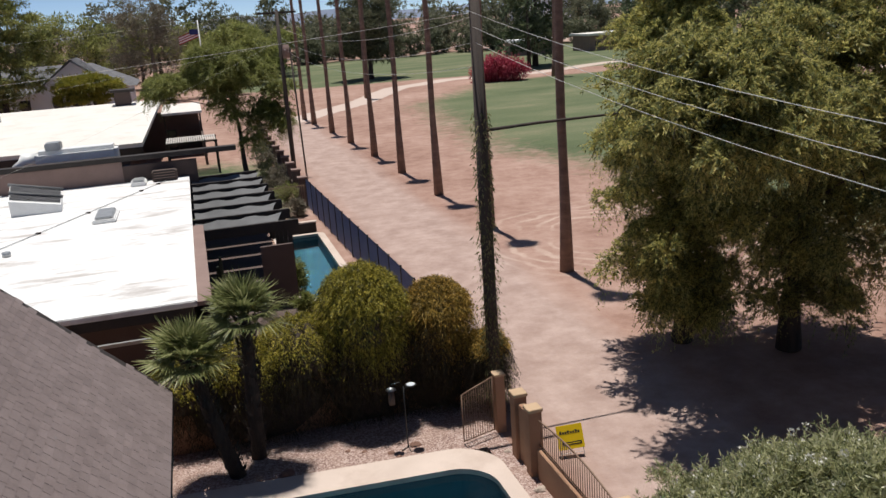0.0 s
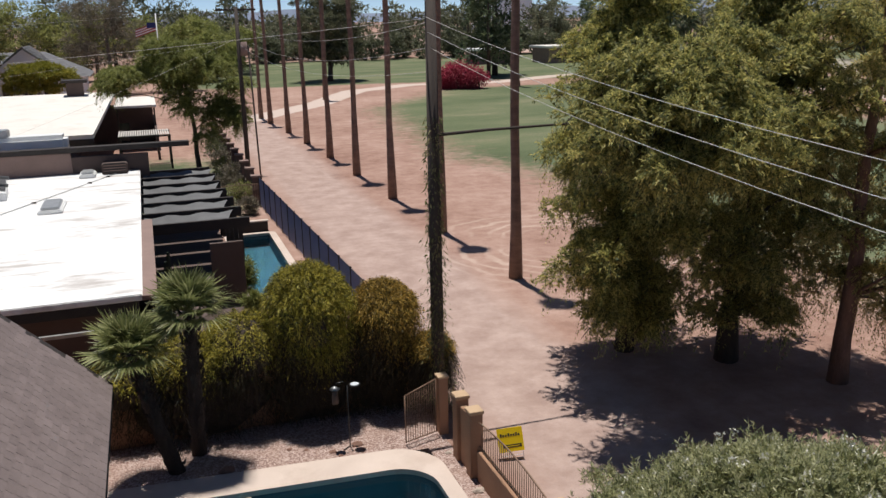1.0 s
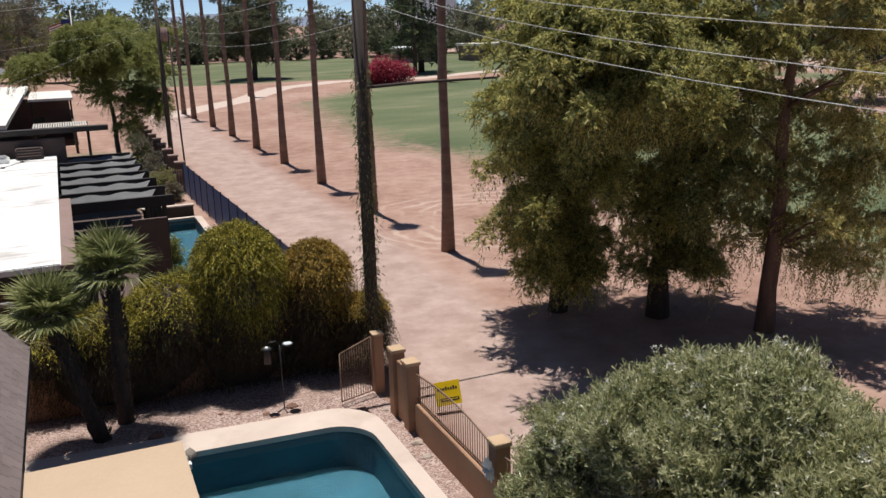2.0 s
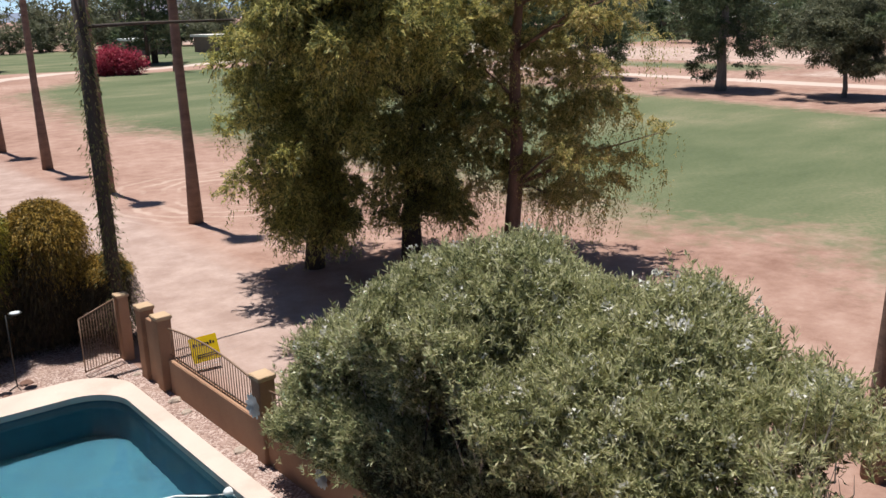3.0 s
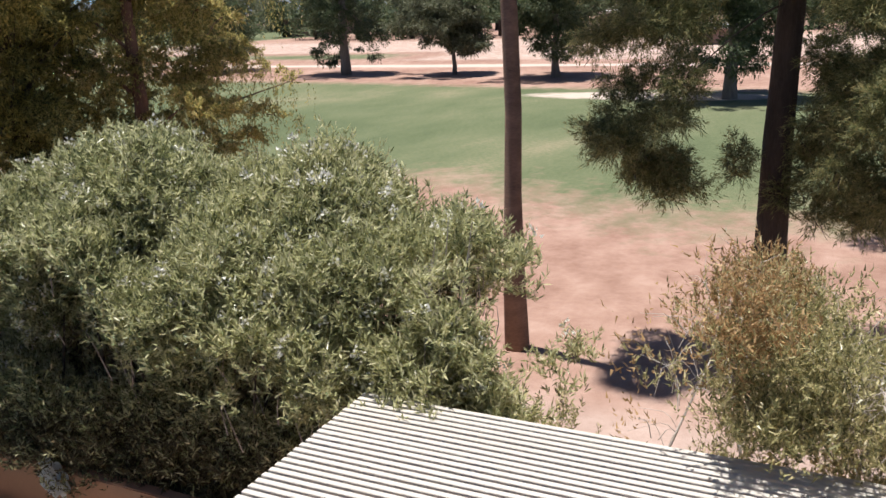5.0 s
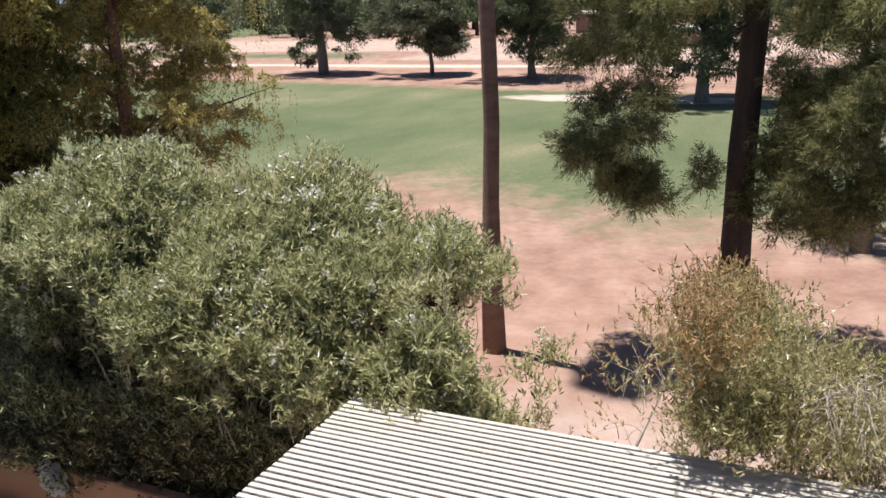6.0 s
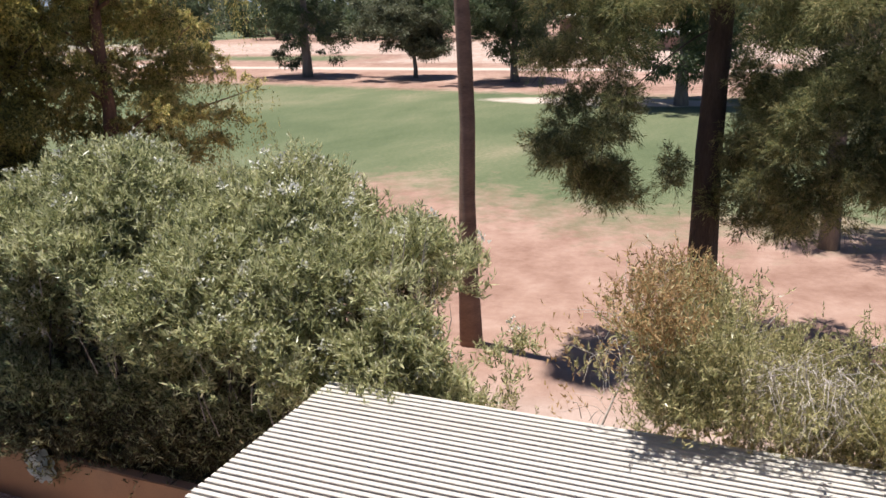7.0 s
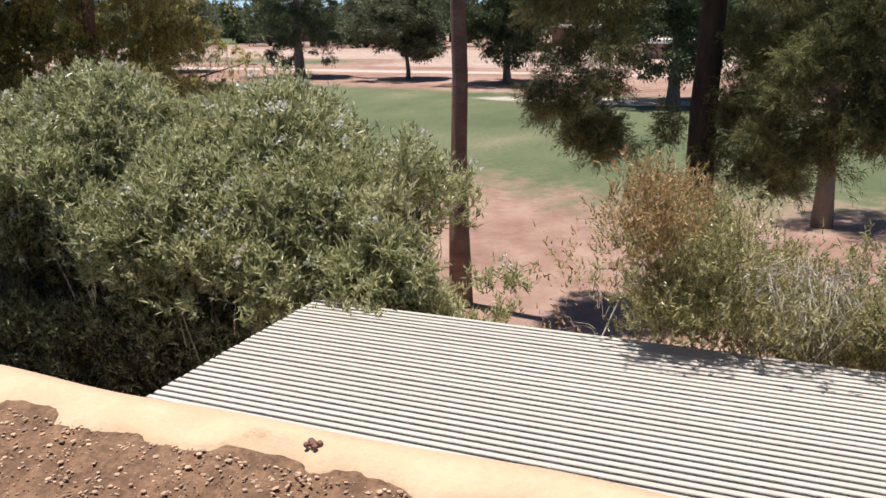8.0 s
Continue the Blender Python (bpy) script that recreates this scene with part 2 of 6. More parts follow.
M = dict(
    ground=ground_material(), gravel=gravel_material(),
    water=water_material("pool_water", (0.62, 0.92, 0.97)),
    plaster=surface("teal_pool_plaster", (0.010, 0.070, 0.105), (0.020, 0.102, 0.142), 0.8, 6, 0.7, stain=((0.007, 0.045, 0.07), 0.6)),
    tile=surface("dark_pool_tile", (0.014, 0.034, 0.052), (0.028, 0.056, 0.08), 2, 12, 0.35),
    deck=surface("pale_cool_deck", (0.50, 0.405, 0.345), (0.64, 0.53, 0.46), 0.7, 40, 0.85, rel=0.3, dist=0.004, stain=((0.42, 0.32, 0.26), 0.4)),
    stucco=surface("tan_stucco", (0.30, 0.165, 0.10), (0.40, 0.235, 0.145), 0.8, 45, 0.9, rel=0.5, dist=0.006, stain=((0.25, 0.14, 0.09), 0.45)),
    cap=surface("sand_stucco_cap", (0.43, 0.30, 0.185), (0.55, 0.39, 0.25), 0.9, 50, 0.9, rel=0.5, dist=0.006),
    parapet=surface("ochre_parapet_coating", (0.55, 0.38, 0.24), (0.68, 0.49, 0.325), 1.5, 30, 0.85, rel=0.8, dist=0.008, stain=((0.47, 0.31, 0.18), 0.4)),
    roofgrit=surface("brown_gritty_roof", (0.06, 0.029, 0.017), (0.36, 0.205, 0.12), 12.0, 50, 0.95, rel=1.0, dist=0.012, stain=((0.11, 0.062, 0.038), 0.6)),
    pebble=surface("tan_roof_pebble", (0.22, 0.125, 0.075), (0.70, 0.49, 0.34), 14, 60, 0.9, rel=0.4, vary=0.5),
    tanroof=surface("beige_patio_coating", (0.44, 0.32, 0.215), (0.52, 0.385, 0.265), 0.4, 25, 0.8, rel=0.2, dist=0.003),
    shingle=surface("weathered_grey_brown_shingle", (0.145, 0.112, 0.106), (0.235, 0.188, 0.178), 1.2, 60, 0.92, rel=0.5, dist=0.004, vary=0.08),
    whiteroof=surface("white_elastomeric_roof", (0.70, 0.69, 0.67), (0.84, 0.83, 0.81), 0.5, 7, 0.7, rel=0.2, dist=0.01, stretch=(0.5, 1.6, 1), stain=((0.40, 0.36, 0.33), 0.85)),
    creamroof=surface("cream_roof_coating", (0.66, 0.62, 0.56), (0.78, 0.74, 0.68), 0.3, 6, 0.75, rel=0.2, stain=((0.58, 0.52, 0.45), 0.5)),
    darkwood=surface("dark_stained_wood", (0.018, 0.014, 0.012), (0.045, 0.034, 0.028), 1.5, 25, 0.7, rel=0.3),
    brownwall=surface("dark_brown_painted_wall", (0.075, 0.05, 0.042), (0.115, 0.08, 0.068), 0.8, 30, 0.85, rel=0.3),
    mauvewall=surface("mauve_block_wall", (0.20, 0.135, 0.115), (0.29, 0.20, 0.17), 0.8, 20, 0.9, rel=0.4),
    whitewall=surface("pale_blue_grey_house_paint", (0.66, 0.70, 0.76), (0.76, 0.80, 0.85), 0.7, 20, 0.7),
    greyroof=surface("grey_shingle_roof", (0.10, 0.10, 0.105), (0.19, 0.19, 0.20), 0.8, 25, 0.9, stretch=(1, 1, 4)),
    sail=surface("grey_shade_cloth", (0.10, 0.10, 0.10), (0.165, 0.165, 0.165), 1.5, 60, 0.9, rel=0.2),
    mesh=surface("dark_blue_mesh_panel", (0.15, 0.20, 0.34), (0.23, 0.29, 0.46), 1.0, 40, 0.6, rel=0.2),
    iron=surface("rust_brown_painted_iron", (0.15, 0.09, 0.06), (0.26, 0.165, 0.11), 4, 60, 0.6, rel=0.3),
    blackmetal=surface("black_painted_metal", (0.012, 0.012, 0.013), (0.03, 0.03, 0.03), 4, 60, 0.45),
    galv=surface("galvanised_steel", (0.35, 0.36, 0.36), (0.50, 0.51, 0.51), 3, 40, 0.45, 0.7, rel=0.1),
    corr=surface("white_painted_corrugated_steel", (0.47, 0.435, 0.39), (0.59, 0.55, 0.50), 0.7, 14, 0.6, 0.0, rel=0.15, dist=0.004, stretch=(2, 0.4, 1), stain=((0.50, 0.45, 0.38), 0.45)),
    pole=surface("creosoted_pole_wood", (0.035, 0.027, 0.022), (0.085, 0.065, 0.052), 1.5, 30, 0.85, rel=0.6, stretch=(3, 3, 0.3)),
    palmbark=surface("fibrous_palm_bark", (0.115, 0.072, 0.054), (0.29, 0.185, 0.14), 1.2, 14, 0.95, rel=0.9, dist=0.03, stretch=(1, 1, 3.5)),
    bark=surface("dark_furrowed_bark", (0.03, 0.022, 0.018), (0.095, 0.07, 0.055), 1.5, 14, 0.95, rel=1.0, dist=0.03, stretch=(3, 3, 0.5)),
    redbark=surface("reddish_brown_bark", (0.10, 0.055, 0.04), (0.27, 0.16, 0.115), 1.5, 14, 0.95, rel=0.9, dist=0.03, stretch=(3, 3, 0.5)),
    greybark=surface("pale_grey_bark", (0.12, 0.10, 0.085), (0.28, 0.24, 0.20), 1.5, 14, 0.9, rel=0.6, stretch=(3, 3, 0.5)),
    twig=surface("dry_grey_twig", (0.34, 0.29, 0.26), (0.60, 0.53, 0.48), 2, 20, 0.9, rel=0.3),
    wire=surface("aluminium_cable", (0.50, 0.49, 0.46), (0.70, 0.68, 0.64), 2, 20, 0.5, 0.3, rel=0),
    yellow=leafy("yellow_sign_plastic", [(0.80, 0.60, 0.01), (0.88, 0.68, 0.02)], 0.3, 0.45),
    black=surface("black_print", (0.015, 0.014, 0.012), (0.03, 0.028, 0.025), 2, 20, 0.6, rel=0),
    white=surface("white_enamel", (0.70, 0.70, 0.68), (0.82, 0.82, 0.80), 2, 20, 0.45, rel=0),
    glass=surface("dark_window_glass", (0.015, 0.018, 0.022), (0.035, 0.04, 0.045), 1, 5, 0.08, rel=0),
    rock=surface("red_brown_rock", (0.16, 0.085, 0.06), (0.30, 0.17, 0.125), 4, 20, 0.9, rel=0.7),
    stone=surface("pale_rock", (0.34, 0.27, 0.22), (0.52, 0.43, 0.36), 4, 20, 0.9, rel=0.7),
    agave=surface("pale_blue_tin", (0.58, 0.63, 0.68), (0.78, 0.81, 0.84), 6, 30, 0.45, 0.2, rel=0.2),
    hill=surface("hazy_mountain", (0.19, 0.23, 0.31), (0.25, 0.29, 0.37), 0.002, 0.02, 1.0, rel=0),
    flagred=surface("flag_cloth_red", (0.32, 0.03, 0.035), (0.42, 0.05, 0.05), 3, 30, 0.8, rel=0),
    flagblue=surface("flag_cloth_blue", (0.02, 0.03, 0.13), (0.03, 0.045, 0.18), 3, 30, 0.8, rel=0),
    tamarisk=leafy("olive_tamarisk_foliage", [(0.062, 0.08, 0.032), (0.185, 0.205, 0.072), (0.50, 0.47, 0.145), (0.76, 0.64, 0.22)], 0.56, clump=1.1),
    tamarisk3=leafy("deep_olive_tamarisk_foliage", [(0.055, 0.072, 0.03), (0.18, 0.20, 0.075), (0.48, 0.45, 0.15), (0.76, 0.64, 0.24)], 0.56, clump=1.1),
    tamarisk2=leafy("brown_tinged_tamarisk_foliage", [(0.11, 0.125, 0.05), (0.28, 0.28, 0.10), (0.62, 0.53, 0.20), (0.76, 0.58, 0.32)], 0.6),
    oleander=leafy("dusty_green_oleander_leaf", [(0.058, 0.078, 0.036), (0.21, 0.235, 0.11), (0.47, 0.475, 0.25), (0.60, 0.59, 0.35), (0.76, 0.72, 0.51)], 0.5, 0.28, 1.5),
    # brown leaf colour that also stands for shade low and inside the oleander
    shadeleaf=leafy("shade_brown_green_leaf", [(0.05, 0.045, 0.025), (0.11, 0.095, 0.05), (0.22, 0.18, 0.10)], 0.3),
    oleander2=leafy("yellowing_oleander_leaf", [(0.095, 0.10, 0.045), (0.28, 0.27, 0.12), (0.54, 0.48, 0.24), (0.82, 0.72, 0.46)], 0.46, 0.3, 1.6),
    # pale leaf colour for young tips and for sunlight on the patio side
    paleleaf=leafy("pale_yellow_green_oleander_leaf", [(0.17, 0.17, 0.085), (0.42, 0.42, 0.21), (0.66, 0.63, 0.36), (0.84, 0.78, 0.55)], 0.5, 0.28, 1.5),
    drytop=leafy("dry_orange_leaf", [(0.19, 0.12, 0.06), (0.42, 0.27, 0.125), (0.70, 0.48, 0.26)], 0.45),
    cactus=surface("dark_cactus_skin", (0.02, 0.028, 0.016), (0.05, 0.062, 0.035), 2, 25, 0.6, rel=0.3),
    petal=leafy("white_petal", [(0.72, 0.70, 0.62), (0.82, 0.80, 0.74)], 0.3),
    vine=leafy("olive_vine_foliage", [(0.03, 0.034, 0.008), (0.125, 0.115, 0.017), (0.40, 0.34, 0.04), (0.60, 0.48, 0.09)], 0.15),
    vinebrown=leafy("browning_vine_foliage", [(0.035, 0.03, 0.008), (0.15, 0.105, 0.02), (0.46, 0.29, 0.05), (0.62, 0.40, 0.10)], 0.15),
    frond=leafy("fan_palm_frond", [(0.10, 0.125, 0.045), (0.24, 0.26, 0.10), (0.48, 0.47, 0.24)], 0.4, 0.35),
    dryfrond=leafy("straw_dead_frond", [(0.26, 0.18, 0.09), (0.42, 0.31, 0.17)], 0.2),
    pine=leafy("dark_pine_needles", [(0.07, 0.09, 0.042), (0.145, 0.165, 0.07), (0.27, 0.265, 0.115), (0.44, 0.36, 0.18)], 0.5),
    fartree=leafy("deep_green_tree_foliage", [(0.055, 0.08, 0.042), (0.10, 0.132, 0.066), (0.18, 0.205, 0.11)], 0.4, clump=0.3),
    fartree2=leafy("grey_green_tree_foliage", [(0.075, 0.085, 0.05), (0.135, 0.145, 0.085), (0.225, 0.225, 0.14)], 0.35, clump=0.3),
    mesquite=leafy("mesquite_foliage", [(0.11, 0.13, 0.042), (0.24, 0.26, 0.08), (0.40, 0.40, 0.14)], 0.5),
    paloverde=leafy("yellow_green_foliage", [(0.14, 0.15, 0.025), (0.27, 0.26, 0.04), (0.38, 0.34, 0.06)], 0.3),
    # near-black brown that paints the shade on the hedges' lower faces
    shadevine=leafy("shade_brown_vine_growth", [(0.025, 0.019, 0.010), (0.05, 0.038, 0.02), (0.10, 0.075, 0.036)], 0.05),
    drybranch=leafy("grey_brown_twiggy_foliage", [(0.10, 0.085, 0.06), (0.18, 0.155, 0.11), (0.26, 0.225, 0.165)], 0.2),
    magenta=leafy("magenta_bougainvillea", [(0.18, 0.018, 0.035), (0.40, 0.045, 0.085), (0.58, 0.12, 0.17)], 0.45),
)


# ---- building helpers ----
def obj(name, bm, material, parent=None, label=""):
    me = bpy.data.meshes.new(name)
    bm.to_mesh(me)
    bm.free()
    me.materials.append(material)
    ob = new(name, me)
    if parent is not None:
        ob.parent = parent
    if label:
        ob["label"] = label
    return ob


part = obj


def raw(name, verts, faces, material, parent=None, label="", smooth=False):
    """A mesh straight from arrays; faces: an array of n-gons of one size."""
    verts, faces = np.asarray(verts, np.float32), np.asarray(faces, np.int32)
    me = bpy.data.meshes.new(name)
    n, k = faces.shape
    me.vertices.add(len(verts))
    me.vertices.foreach_set("co", verts.ravel())
    me.loops.add(n * k)
    me.loops.foreach_set("vertex_index", faces.ravel())
    me.polygons.add(n)
    me.polygons.foreach_set("loop_start", np.arange(0, n * k, k, dtype=np.int32))
    me.update(calc_edges=True)
    me.polygons.foreach_set("use_smooth", np.full(n, smooth))
    me.materials.append(material)
    ob = new(name, me)
    if parent is not None:
        ob.parent = parent
    if label:
        ob["label"] = label
    return ob


def thing(name, label, category, x=0, y=0, z=0, group="", kind=""):
    e = new(name)
    e.empty_display_size = 0.2
    e.location = (x, y, z)
    return tagged(e, label, category, group, kind)


def box(bm, x0, y0, z0, x1, y1, z1, bev=0.0):
    r = bmesh.ops.create_cube(bm, size=1.0)
    bmesh.ops.transform(bm, verts=r["verts"], matrix=Matrix.Translation(((x0 + x1) / 2, (y0 + y1) / 2, (z0 + z1) / 2)) @ Matrix.Diagonal((abs(x1 - x0), abs(y1 - y0), abs(z1 - z0), 1)))
    if bev:
        es = list({e for v in r["verts"] for e in v.link_edges})
        bmesh.ops.bevel(bm, geom=es, offset=bev, segments=2, affect="EDGES")
    return bm


def block(*a, **k):
    return box(bmesh.new(), *a, **k)


def tube(bm, path, radii, sides=8, wob=0.0, caps=True):
    """A tapered tube along a path of points."""
    path = [Vector(p) for p in path]
    rings = []
    for i, p in enumerate(path):
        d = (path[min(i + 1, len(path) - 1)] - path[max(i - 1, 0)]).normalized()
        a = d.orthogonal().normalized() if abs(d.z) < 0.95 else Vector((1, 0, 0))
        a = (a - d * a.dot(d)).normalized()
        c = d.cross(a)
        r = radii[i] if isinstance(radii, (list, tuple)) else radii
        rings.append([bm.verts.new(p + (a * math.cos(t) + c * math.sin(t)) * r * (1 + wob * random.uniform(-1, 1)))
                      for t in (2 * math.pi * k / sides for k in range(sides))])
    for r0, r1 in zip(rings, rings[1:]):
        for k in range(sides):
            f = bm.faces.new((r0[k], r0[(k + 1) % sides], r1[(k + 1) % sides], r1[k]))
            f.smooth = True
    if caps:
        bm.faces.new(rings[0][::-1])
        bm.faces.new(rings[-1])
    return bm


def rod(path, radii, sides=8, wob=0.0):
    return tube(bmesh.new(), path, radii, sides, wob)


def unit(a):
    return a / np.maximum(np.linalg.norm(a, axis=1, keepdims=True), 1e-6)


RNG = np.random.default_rng(7)


def leaves(name, at, ways, length, width, material, parent=None, label="", spread=0.5, up=0.8, tri=True):
    """Many small pointed leaves, each of its own, at the points, along the ways; their faces lean towards the sky by up."""
    n = len(at)
    L = length * RNG.uniform(1 - spread, 1 + spread, (n, 1))
    w = unit(ways)
    face = RNG.normal(size=(n, 3)) * 0.6 + np.array([0, 0, up])
    side = unit(np.cross(w, face)) * width * RNG.uniform(0.7, 1.3, (n, 1)) / 2
    if tri:
        low = at + w * L * 0.15
        v = np.stack([low + side, at + w * L, low - side], 1).reshape(-1, 3)
        return raw(name, v, np.arange(3 * n).reshape(n, 3), material, parent, label)
    mid = at + w * L * 0.45
    v = np.stack([at, mid + side, at + w * L, mid - side], 1).reshape(-1, 3)
    f = np.arange(4 * n).reshape(n, 4)
    return raw(name, v, f, material, parent, label)


def in_blobs(n, blobs, shell=0.55, rough=0.25, freq=0.5):
    """Points in the outer part of a set of ellipsoids (x, y, z, rx, ry, rz), with an uneven outline; also the outward ways."""
    b = np.array(blobs, float)
    area = (b[:, 3] * b[:, 4] * b[:, 5]) ** (2 / 3)
    pick = RNG.choice(len(b), n, p=area / area.sum())
    d = unit(RNG.normal(size=(n, 3)))
    ph = b[pick, :3].sum(1)
    lump = 1 + rough * (np.sin(d[:, 0] * 5 + ph) * np.sin(d[:, 1] * 6 + 2 * ph) + 0.6 * np.sin(d[:, 2] * 9 + ph * 3) * np.sin(d[:, 0] * 11))
    r = (shell + (1 - shell) * RNG.random(n) ** 0.6) * lump
    p = b[pick, :3] + d * b[pick, 3:] * r[:, None]
    keep = np.ones(n, bool)
    for k in range(len(b)):
        q = (p - b[k, :3]) / b[k, 3:]
        keep &= ((q ** 2).sum(1) > (shell * 0.85) ** 2) | (pick == k)
    return p[keep], d[keep]


def clumps(points, ways, per, radius, droop=0.3, flat=1.0):
    """Leaves round each point: places and ways, out and partly down."""
    n = len(points)
    off = RNG.normal(size=(n, per, 3)) * radius * np.array([1, 1, flat])
    at = (points[:, None] + off).reshape(-1, 3)
    w = np.repeat(ways, per, 0) * 0.6 + RNG.normal(size=(n * per, 3)) * 0.7
    w[:, 2] -= droop * 1.5
    return at, w


def tufts(points, ways, per, radius, flat=0.55, droop=0.2):
    """Rounded tufts of leaves, thicker on their upper side, each at a point; places and ways."""
    n = len(points)
    d = unit(RNG.normal(size=(n * per, 3)))
    d[:, 2] = np.where(RNG.random(n * per) < 0.65, np.abs(d[:, 2]), d[:, 2])
    rad = np.repeat(radius * RNG.uniform(0.6, 1.35, n), per)[:, None] * (RNG.random(n * per) ** 0.45)[:, None]
    c = np.repeat(points, per, 0)
    at = c + d * rad * np.array([1, 1, flat])
    w = d * 0.8 + np.repeat(ways, per, 0) * 0.5 + RNG.normal(size=(n * per, 3)) * 0.45
    w[:, 2] -= droop
    return at, w


def sprays(blobs, count, per, length, droop=0.5, low=-0.35, lift=0.25, loose=0.03):
    """Feathery sprays on the upper sides of clumps, each arching out and down with leaves all along it; places and ways."""
    b = np.array(blobs, float)
    area = (b[:, 3] * b[:, 4] * b[:, 5]) ** (2 / 3)
    pick = RNG.choice(len(b), count, p=area / area.sum())
    d = unit(RNG.normal(size=(count, 3)))
    d[:, 2] = np.where(d[:, 2] < low, -d[:, 2], d[:, 2])
    p = b[pick, :3] + d * b[pick, 3:] * RNG.uniform(0.55, 1.0, (count, 1))
    ax = unit(d * np.array([1, 1, 0.6]) + np.array([0, 0, lift]) + RNG.normal(size=(count, 3)) * 0.35)
    ln = (length * RNG.uniform(0.55, 1.35, count))[:, None, None]
    s = np.linspace(0.05, 1.0, per)[None, :, None]
    down = np.array([0, 0, -1.0])
    at = p[:, None] + ax[:, None] * s * ln + down * droop * s ** 2 * ln + RNG.normal(size=(count, per, 3)) * loose
    w = ax[:, None] + down * 2 * droop * s + RNG.normal(size=(count, per, 3)) * 0.45
    return at.reshape(-1, 3), w.reshape(-1, 3)


# ---- ground ----
def axis(lo, hi, step, far):
    mid = np.arange(lo, hi + step, step)
    out = [step * 1.35 ** k for k in range(1, 24)]
    grow = np.cumsum(out)
    grow = grow[grow < far]
    return np.concatenate([lo - grow[::-1], mid, hi + grow])


def near_line(x, y, pts, half):
    """1 on a polyline, falling to 0 past its half width."""
    best = np.full(x.shape, 1e9)
    for (x0, y0), (x1, y1) in zip(pts, pts[1:]):
        t = np.clip(((x - x0) * (x1 - x0) + (y - y0) * (y1 - y0)) / ((x1 - x0) ** 2 + (y1 - y0) ** 2), 0, 1)
        best = np.minimum(best, np.hypot(x - x0 - t * (x1 - x0), y - y0 - t * (y1 - y0)))
    return np.clip(1.5 - best / half, 0, 1)


POOL = (-1.6, 6.13, 7.0, 18.2)      # water's edge: x0, x1, y0, y1
POOL2 = (3.75, 5.85, 33.2, 44.4)


def ground():
    xs, ys = axis(-45, 125, 0.85, 3500), axis(-25, 165, 0.85, 4200)
    # lines close to the lap pool's edges, so that the dirt ends under its coping
    xs = np.unique(np.concatenate([xs, [POOL2[0] - .13, POOL2[0] - .09, POOL2[1] + .09, POOL2[1] + .13]]))
    ys = np.unique(np.concatenate([ys, [POOL2[2] - .13, POOL2[2] - .09, POOL2[3] + .09, POOL2[3] + .13]]))
    x, y = np.meshgrid(xs, ys)
    edge = np.interp(y, [-60, -2, 4, 9, 14, 18, 24, 35, 53, 64, 78, 105, 122], [27, 25.5, 24.5, 26.3, 28.6, 26.0, 26.5, 26.5, 26, 22.5, 23.8, 26.5, 40])
    g = np.clip((x - edge) / 13 + 0.42, 0, 1) * np.clip((62.5 + 0.12 * y - x) / 7 + 0.5, 0, 1) * np.clip((126 + 0.05 * x - y) / 6 + 0.5, 0, 1)
    north = np.clip((y - 152 + 0.15 * x) / 6 + 0.5, 0, 1) * np.clip((236 - y) / 8, 0, 1) * np.clip((x - 4) / 8, 0, 1)
    strip = np.clip((x - 95) / 8, 0, 1) * np.clip((116 - x) / 8, 0, 1) * np.clip((y - 48) / 12, 0, 1)
    lawn2 = np.clip(1.5 - np.hypot((x - 1) / 6.5, (y - 60) / 13), 0, 1) * np.clip((6.3 - x) / 1.0, 0, 1)
    g = np.maximum.reduce([g, north, strip * 0.75, lawn2])
    path = near_line(x, y, [(11, 100), (22.6, 116), (32, 134), (43, 141), (57, 138), (77, 148), (120, 150)], 2.0)
    cart = near_line(x, y, [(88, -30), (88, 63), (92, 110)], 1.8)
    bunk = np.clip(1.2 - np.hypot((x - 59.5) / 1.6, (y - 12) / 5.5) / 2.2, 0, 0.62)
    sand = np.clip((x - 88) / 10, 0, 1) * np.clip((165 - x) / 10, 0, 1) * 0.5
    p = np.maximum.reduce([path, cart, bunk, sand * (1 - strip)])
    z = 0.05 * np.sin(x * 0.21) * np.sin(y * 0.17 + 1) * np.clip((x - 9) / 6, 0, 1)
    hole = ((x > POOL[0] - .9) & (x < POOL[1] + .2) & (y > POOL[2] - .9) & (y < POOL[3] + .6)) | ((x > POOL2[0] - .1) & (x < POOL2[1] + .1) & (y > POOL2[2] - .1) & (y < POOL2[3] + .1))
    z = np.where(hole, -2.6, z - 0.0)
    ny, nx = x.shape
    idx = np.arange(nx * ny).reshape(ny, nx)
    faces = np.stack([idx[:-1, :-1], idx[:-1, 1:], idx[1:, 1:], idx[1:, :-1]], -1).reshape(-1, 4)
    ob = raw("ground", np.stack([x, y, z], -1).reshape(-1, 3), faces, M["ground"], smooth=True)
    att = ob.data.color_attributes.new("cover", "FLOAT_COLOR", "POINT")
    c = np.zeros((nx * ny, 4), np.float32)
    lane = np.clip(1.35 - np.abs(x - 10.6) / 3.0, 0, 1) * np.clip((118 - y) / 20, 0, 1)
    c[:, 0], c[:, 1], c[:, 2], c[:, 3] = g.ravel(), p.ravel(), lane.ravel(), 1
    att.data.foreach_set("color", c.ravel())
    tagged(ob, "pale reddish desert dirt with mown green fairway", "ground", kind="structure")


ground()


